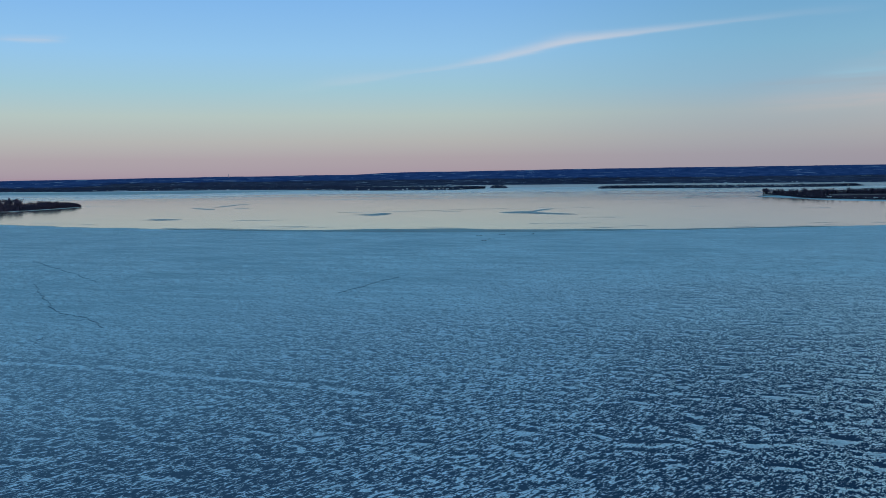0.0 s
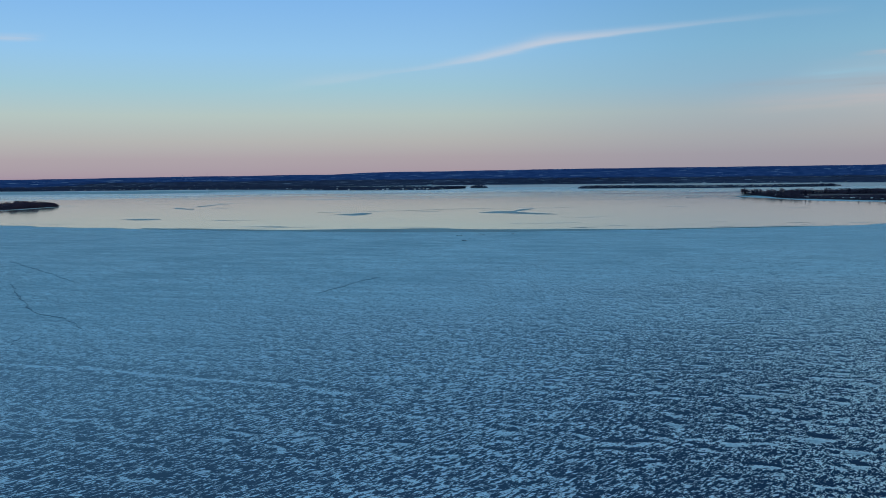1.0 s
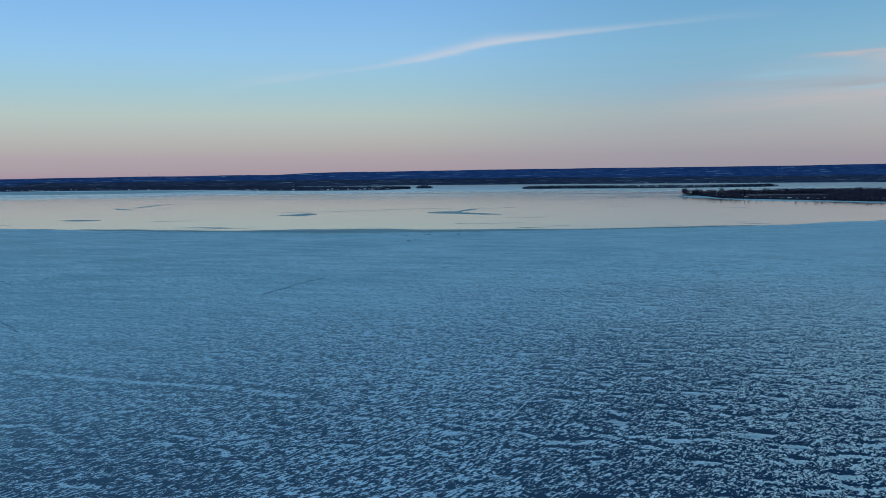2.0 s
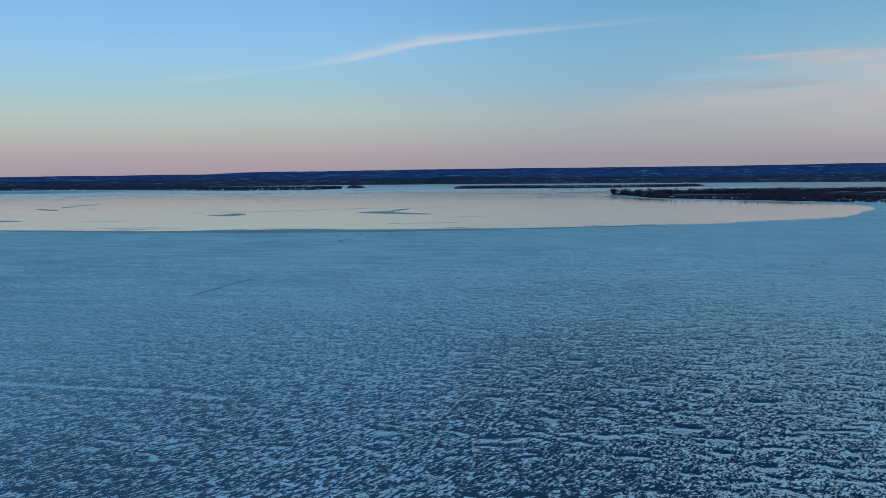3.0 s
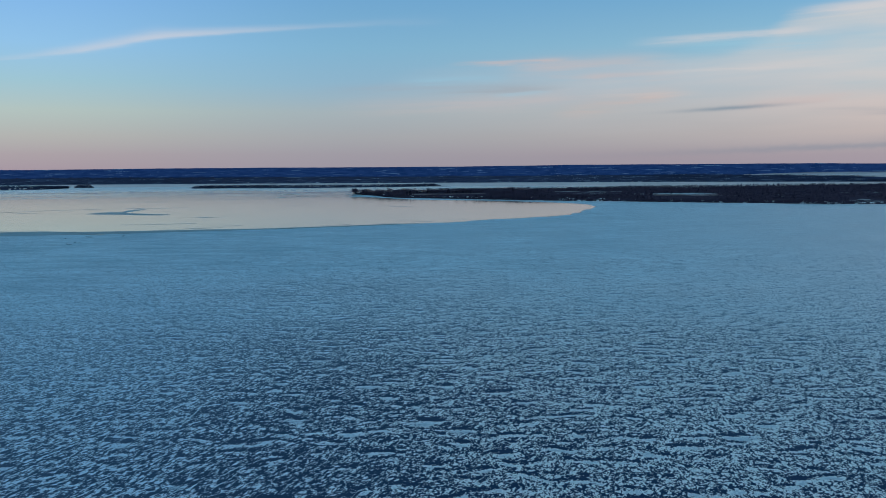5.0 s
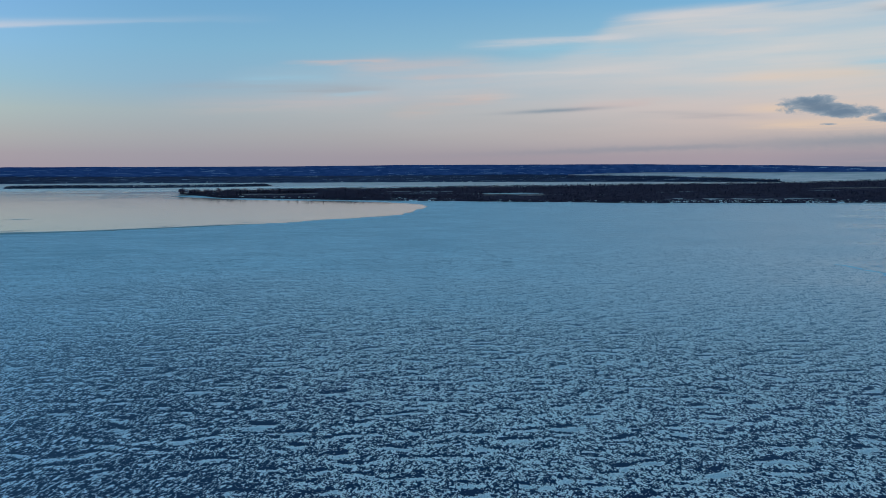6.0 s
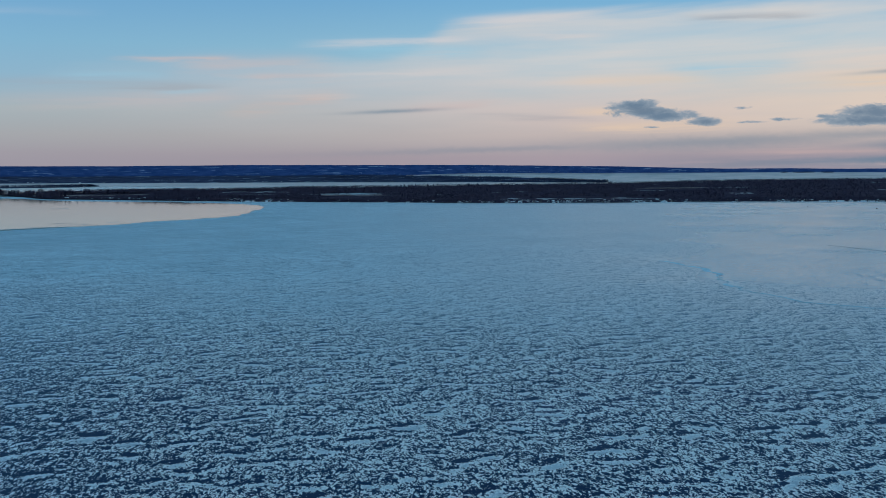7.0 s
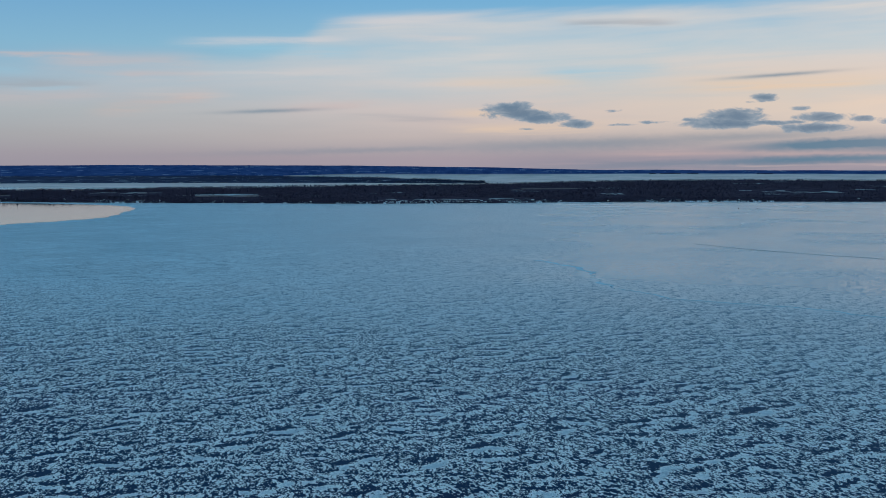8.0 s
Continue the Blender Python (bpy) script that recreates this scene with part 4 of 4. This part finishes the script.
def hills(crest):
    az = np.radians(np.linspace(-34, 86, 360))
    sky = np.interp(np.degrees(az), [-34, -24, -12, -7.3, -5.3, -3.4, 8, 16, 24, 30, 44, 52, 58, 73, 86], [-0.1, -0.08, 0.02, 0.035, 0.045, 0.135, 0.23, 0.25, 0.26, 0.33, 0.34, 0.25, 0.12, 0.095, 0.085])
    sky = sky + 0.03 * gradient_noise(np.degrees(az) / 3, az * 0, 2) + 0.012 * gradient_noise(np.degrees(az) * 2, az * 0, 3)
    foot = np.interp(np.degrees(az), [-34, 40, 50, 58, 86], [-0.45, -0.4, -0.2, -0.12, -0.12])
    v = np.linspace(0, 1, 30)
    near = 4700 + 185 * np.clip((np.degrees(az) - 37) / 6, 0, 1)
    r = near[:, None] + (4960 - near[:, None]) * v[None, :]
    tilt = foot[:, None] + (sky - foot)[:, None] * v[None, :] ** 0.8
    z = EYE[2] + r * np.tan(np.radians(tilt))
    z += 3.0 * gradient_noise(np.degrees(az)[:, None] * 3, v[None, :] * 5, 8) * np.sin(np.pi * v)[None, :]
    grid = np.stack([r * np.sin(az)[:, None], r * np.cos(az)[:, None], z], -1)
    grid[:, 0, 2] = -0.3
    land("backdrop_hills", grid, HAZED_HILL, "distant wooded hills with blue haze in their colour and small snowy fields", "hills")
    # the wide far bay, tilted to fit the view, its snow coloured with pink sky sheen, in front of the lowest hills
    deg = np.linspace(40.2, 86, 236)
    a = np.radians(deg)
    v = np.linspace(0, 1, 7)[None, :]
    back_a, back_r = compass(crest)
    shore = np.interp(deg, np.append(back_a, [52.1, 86]), np.append(back_r - 15, [3950, 3950]))[:, None]
    foot = np.interp(deg, np.append(back_a, [52.1, 86]), np.append(crest[:, 2] - 2.5, [0.2, 0.2]))[:, None]
    rim = np.interp(deg, [40.2, 44.5, 56, 62], [31, 40.5, 42.5, 45.0])[:, None]
    r, z = shore * (1 - v) + 4950 * v, foot * (1 - v) + rim * v
    grid = np.stack([r * np.sin(a)[:, None], r * np.cos(a)[:, None], z], -1)
    for middle, wide in ((62.4, 0.55), (63.6, 0.3), (61.4, 0.2), (67.5, 0.4)):  # low islets out in the bay
        ring = [(middle - wide, 4880), (middle - 0.3 * wide, 4905), (middle + 0.6 * wide, 4900), (middle + wide, 4870), (middle + 0.2 * wide, 4855), (middle - 0.6 * wide, 4860)]
        pts = [(far * math.sin(radians(way)), far * math.cos(radians(way))) for way, far in ring]
        flat_sheet("bay_islet", pts, 45.2, HAZED_LAND, "low dark wooded islet out in the frozen bay", "island", 8.0, 120, scale=60, thick=9.0)
    bay = land("far_bay", grid, PINK_BAY_SNOW, "pale snow-covered bay with pink sky sheen in its colour, far behind the woods", "frozen bay")
    bay.data.polygons.foreach_set("use_smooth", np.zeros(len(bay.data.polygons), dtype=bool))


lake()
hills(lands())


# ---------------------------------------------------------------- houses, huts, single trees, masts
def box(bm, x0, x1, y0, y1, z0, z1):
    v = [bm.verts.new((x, y, z)) for z in (z0, z1) for x, y in ((x0, y0), (x1, y0), (x1, y1), (x0, y1))]
    for f in ((3, 2, 1, 0), (4, 5, 6, 7), (0, 1, 5, 4), (1, 2, 6, 5), (2, 3, 7, 6), (3, 0, 4, 7)):
        bm.faces.new([v[k] for k in f])
    return bm


def gable_body(w, d, h, rise):
    """House walls with two gables, ridge along x."""
    bm = bmesh.new()
    v = [bm.verts.new(p) for p in ((-w, -d, -1), (w, -d, -1), (w, d, -1), (-w, d, -1), (-w, -d, h), (w, -d, h), (w, d, h), (-w, d, h), (-w, 0, h + rise), (w, 0, h + rise))]
    for f in ((3, 2, 1, 0), (0, 1, 5, 4), (2, 3, 7, 6), (1, 2, 6, 9, 5), (3, 0, 4, 8, 7), (4, 5, 9, 8), (6, 7, 8, 9)):
        bm.faces.new([v[k] for k in f])
    return bm


def gable_roof(w, d, h, rise, over=0.45, thick=0.28):
    bm = bmesh.new()
    eave = h - over * rise / d
    for s in (-1, 1):
        p = [(-w - over, s * (d + over), eave), (w + over, s * (d + over), eave), (w + over, 0, h + rise), (-w - over, 0, h + rise)]
        lower = [bm.verts.new((x, y, z + 0.03)) for x, y, z in p]
        upper = [bm.verts.new((x, y, z + thick)) for x, y, z in p]
        bm.faces.new(lower), bm.faces.new(upper[::-1])
        for k in range(4):
            m = (k + 1) % 4
            bm.faces.new((lower[k], lower[m], upper[m], upper[k]))
    bmesh.ops.recalc_face_normals(bm, faces=bm.faces)
    return bm


WALLS = {"dark": plain("tarred_boards", (0.06, 0.06, 0.07), 0.2, 1.0), "white": plain("white_siding", (0.72, 0.72, 0.70), 0.08, 0.6), "grey": plain("grey_siding", (0.34, 0.36, 0.38), 0.12, 0.6),
         "tan": plain("tan_siding", (0.42, 0.34, 0.26), 0.12, 0.6), "red-brown": plain("brown_siding", (0.20, 0.10, 0.08), 0.15, 0.6)}
ROOF_SNOW = plain("roof_snow", (0.74, 0.79, 0.82), 0.08, 0.4, 0.6)
ROOF_DARK = plain("shingle_roof", (0.07, 0.07, 0.08), 0.2, 1.0)
PANE = plain("window_pane", (0.02, 0.025, 0.03), 0.1, 1.0, 0.08)
TRIM = plain("painted_trim", (0.7, 0.7, 0.68), 0.06, 1.0, 0.5)
DOOR = plain("painted_door", (0.12, 0.10, 0.09), 0.1, 1.0, 0.5)
CHIMNEY = plain("chimney_brick", (0.22, 0.12, 0.09), 0.25, 2.0)


def house(colour, w, d, h, rise, snowy):
    """A lakeside house: walls, roof, chimney, door, framed windows."""
    ob = new("house")
    part("wall", gable_body(w, d, h, rise), WALLS[colour], ob)
    part("roof", gable_roof(w, d, h, rise), ROOF_SNOW if snowy else ROOF_DARK, ob, "snow-covered roof" if snowy else "dark shingle roof")
    part("chimney", box(bmesh.new(), w * 0.4, w * 0.4 + 0.7, 0.4, 1.1, h + 0.3, h + rise + 0.9), CHIMNEY, ob, "brick chimney")
    part("door", box(bmesh.new(), -0.5, 0.5, -d - 0.06, -d + 0.02, -0.2, 1.95), DOOR, ob)
    rows = [1.5] if h < 4 else [1.5, 4.2]
    for z in rows:
        for x in (-0.62 * w, 0.55 * w):
            frame_ob = part("window", box(bmesh.new(), x - 0.85, x + 0.85, -d - 0.07, -d + 0.02, z - 0.7, z + 0.7), TRIM, ob, "white window frame")
            part("pane", box(bmesh.new(), x - 0.72, x + 0.72, -d - 0.10, -d - 0.075, z - 0.58, z + 0.58), PANE, frame_ob, "dark glass")
    words = "snow-covered roof" if snowy else "dark shingle roof"
    return tagged(ob, f"{'two-storey' if h > 4 else 'single-storey'} {colour} lakeside house with a {words}", "house", "houses along the shore")


def hut(colour):
    ob = new("ice_fishing_hut")
    part("wall", gable_body(1.2, 1.0, 2.0, 0.5), WALLS[colour], ob)
    part("roof", gable_roof(1.2, 1.0, 2.0, 0.5, 0.2, 0.1), ROOF_DARK, ob, "dark roof")
    part("door", box(bmesh.new(), -0.4, 0.4, -1.05, -0.98, 0.1, 1.8), DOOR, ob)
    for y in (-0.8, 0.8):
        part("runner", box(bmesh.new(), -1.4, 1.4, y - 0.08, y + 0.08, -0.3, 0.05), BARK, ob)
    return tagged(ob, "small red-brown ice-fishing hut on wooden runners standing on the lake", "hut", "huts on the ice")


def single_tree(kind, shape):
    (cv, ct), (sv, st) = shape
    ob = new(kind)
    spruce_like = kind == "spruce_tree"
    mesh_object("trunk", sv, st, BARK, ob)
    mesh_object("crown", cv, ct, CONIFER if spruce_like else BARE_TREE, ob)
    return tagged(ob, "dark ragged spruce standing on the shore" if spruce_like else "leafless broad tree with fine twigs by the shore", "tree", "trees along the shore")


def ice_pile(seed):
    """A low heap of broken ice plates."""
    rng = random.Random(seed)
    ob = new("ice_pile")
    for k in range(7):
        bm = box(bmesh.new(), -1.3, 1.3, -0.8, 0.8, -0.12, 0.12)
        for v in bm.verts:
            v.co.x *= rng.uniform(0.6, 1.2)
            v.co.y *= rng.uniform(0.6, 1.2)
        bm.transform(pose(rng.uniform(-4, 4), rng.uniform(-1.5, 1.5), rng.uniform(0.2, 0.6), rng.uniform(-35, 35), rng.uniform(-35, 35), rng.uniform(0, 180)))
        part("plate", bm, (CRACK, NEW_ICE, SNOW)[k % 3], ob)
    return tagged(ob, "low heap of tilted broken ice plates on the snow", "ice pile", "ice piles near the lead")


def mast(height):
    """A far lattice mast standing in for a faint smoke plume: three legs drawn together, rings and an antenna drum."""
    ob = new("plume_mast")
    foot = height * 0.09
    for k in range(3):
        a = 2 * math.pi * k / 3
        bm = bmesh.new()
        bmesh.ops.create_cone(bm, cap_ends=True, segments=6, radius1=0.28, radius2=0.2, depth=height)
        lean = Matrix.Translation((foot / 2 * math.cos(a), foot / 2 * math.sin(a), height / 2)) @ Matrix.Rotation(-math.atan2(foot, height), 4, Vector((-math.sin(a), math.cos(a), 0)))
        bm.transform(lean)
        part("leg", bm, MAST, ob)
    for k in range(1, 6):
        z, r = height * k / 6, foot * (1 - k / 6) + 0.5
        bm = bmesh.new()
        bmesh.ops.create_cone(bm, cap_ends=True, segments=9, radius1=r, radius2=r, depth=0.5)
        bm.transform(Matrix.Translation((0, 0, z)))
        part("brace_ring", bm, MAST, ob)
    bm = bmesh.new()
    bmesh.ops.create_cone(bm, cap_ends=True, segments=10, radius1=1.6, radius2=1.4, depth=4.0)
    bm.transform(Matrix.Translation((0, 0, height * 0.93)))
    part("antenna_drum", bm, MAST, ob)
    return tagged(ob, "slender grey lattice mast standing in for a faint smoke plume on the far hills", "mast", "masts on the far hills")


MAST = plain("grey_steel", (0.62, 0.60, 0.64), 0.1, 0.5, 0.5, 0.3)


def shore_line(points, count=400):
    return curve_through(points, count)


def furnish_shore():
    rng = random.Random(11)
    line = shore_line(PEN_FRONT, 900)
    a, r = compass(line)

    def on_shore(angle, inland):
        k = int(np.abs(a[:800] - angle).argmin())
        far = r[k] + inland
        return far * math.sin(radians(angle)), far * math.cos(radians(angle))

    models = [house("white", 5.5, 4.0, 3.0, 2.2, True), house("grey", 5.0, 3.6, 5.4, 2.0, True), house("tan", 4.5, 3.5, 3.0, 1.8, False),
              house("white", 4.2, 3.4, 5.2, 2.0, False), house("red-brown", 4.8, 3.6, 3.0, 2.0, True)]
    spans = [(19.4, 24.0, 16), (24.0, 29.0, 18), (30.0, 33.7, 12), (34.8, 38.2, 6), (39.5, 45.5, 9), (46.0, 52.2, 30), (53.0, 57.0, 18), (58.0, 60.0, 3), (60.6, 63.0, 8), (64.0, 67.2, 5), (69.0, 73.0, 3)]
    first = set()
    for a0, a1, count in spans:
        for k in range(count):
            angle = a0 + (a1 - a0) * (k + rng.uniform(0.2, 0.8)) / count
            x, y = on_shore(angle, rng.choice((12, 20, 45, 85)) + rng.uniform(0, 12))
            pick = rng.choices(range(5), (2, 4, 4, 1, 4))[0]
            m = pose(x, y, 1.2, 0, 0, -angle + rng.uniform(-35, 35))
            if pick in first:
                ob = copy_thing(models[pick], m)
            else:
                ob = models[pick]
                ob.matrix_basis = m
                first.add(pick)
            size = rng.uniform(0.27, 0.44)
            ob.scale = (size, size, size)
    for k in range(250):  # snowy yards round the houses
        angle = rng.choice((rng.uniform(46, 57.5), rng.uniform(46, 57.5), rng.uniform(30, 34), rng.uniform(60.6, 63), rng.uniform(63, 68), rng.uniform(34, 46)))
        x, y = on_shore(angle, rng.uniform(6, 95) if angle < 63 else 6)
        w, d, t = rng.uniform(1, 7 if angle < 58 else 2.5) * rng.uniform(0.4, 1), rng.uniform(3, 12), radians(angle)
        c, q = math.cos(t), math.sin(t)
        pts = [(x + c * i * w + q * j * d, y - q * i * w + c * j * d) for i, j in ((-1, -0.3), (-0.4, 1), (0.6, 0.8), (1, 0.1), (0.3, -1), (-0.6, -0.7))]
        flat_sheet("snowy_yard", pts, 1.9 + 0.05 * (k % 9), SNOW, "trampled snowy yard by the lakeside houses", "yard", 2.0, 70, scale=12, thick=1.9)
    spit_line = curve_through([(-1358, 3745), (-1048, 3770), (-606, 3612), (-266, 3262), (-7, 3162), (100, 3330)], 200)
    for k in range(48):
        x, y = spit_line[int(200 * rng.random())]
        d = rng.uniform(8, 60)
        ob = copy_thing(models[rng.randrange(5)], pose(x, y + d, 1.0 + 0.02 * d, 0, 0, rng.uniform(-40, 40)))
        ob.scale = (0.55, 0.55, 0.55)
    for k in range(34):
        angle = rng.uniform(9, 40)
        far = np.interp(angle, [6, 11.3, 22, 34], [4400, 4355, 4270, 4305])
        copy_thing(models[rng.randrange(5)], pose(far * math.sin(radians(angle)), far * math.cos(radians(angle)), 1.0, 0, 0, -angle)).scale = (0.55, 0.55, 0.55)
    for k, (x, y) in enumerate([(1278, 660), (1284, 568), (1296, 546)]):
        if k == 0:
            shed = hut("red-brown")
            shed.matrix_basis = pose(x, y, 0.25, 0, 0, 20)
            shed.scale = (0.45, 0.45, 0.45)
        else:
            copy_thing(shed, pose(x, y, 0.25, 0, 0, 20 + 50 * k)).scale = (0.45, 0.45, 0.45)
    kinds = [single_tree("spruce_tree", t) for t in TEMPLATES[:4]] + [single_tree("bare_tree", t) for t in TEMPLATES[4:]]
    used = set()

    def plant(x, y, z, tall, broad):
        pick = rng.randrange(4) if rng.random() > broad else 4 + rng.randrange(5)
        m = pose(x, y, z, 0, 0, rng.uniform(0, 360))
        if pick in used:
            ob = copy_thing(kinds[pick], m)
        else:
            ob = kinds[pick]
            ob.matrix_basis = m
            used.add(pick)
        wide = tall * rng.uniform(0.9, 1.35)
        ob.scale = (wide, wide, tall)

    for k in range(140):  # along the shore of the peninsula
        angle = 18.6 + 55 * rng.random() ** 1.4
        x, y = on_shore(angle, 3 + 45 * rng.random() ** 1.5)
        plant(x, y, 0.4, rng.uniform(3, 6.5) + (3 if angle < 27 else 0), 0.85)
    for k in range(85):  # the bare tip
        f = rng.random() ** 1.2
        plant(688 - 18 * f + 80 * f * rng.random(), 2118 - 300 * f + 40 * rng.random() * f, 0.4, rng.uniform(7, 14), 0.85)
    for k in range(65):  # a ragged row behind the fields near the tip
        angle, far = radians(rng.uniform(20.0, 29.0)), rng.uniform(2150, 2290)
        plant(far * math.sin(angle), far * math.cos(angle), 0.6, rng.uniform(8, 14), 0.85)
    for k in range(35):  # the point on the other side
        f = rng.random()
        plant(-642 - 30 * f + rng.uniform(-12, 4), 1738 - 190 * f, 0.5, rng.uniform(4, 8) * (0.7 + 0.4 * f), 0.75)
    for k, (x, y) in enumerate([(29, 795), (48, 806), (74, 809), (30, 734), (37, 752)]):
        heap = ice_pile(k)
        heap.matrix_basis = pose(x, y, 0.1, 0, 0, 37 * k)
        heap.scale = (0.6, 0.6, 0.6)
    # made-up masts where two faint plumes of smoke rise from the hills
    tower = mast(24)
    for k, (angle, far, size, base) in enumerate([(-12.25, 4925, 1.0, 40), (-13.65, 4930, 0.9, 36)]):
        m = pose(far * math.sin(radians(angle)), far * math.cos(radians(angle)), base, 0, 0, 40 * k)
        if k == 0:
            tower.matrix_basis = m
        else:
            copy_thing(tower, m).scale = (size, size, size)


furnish_shore()
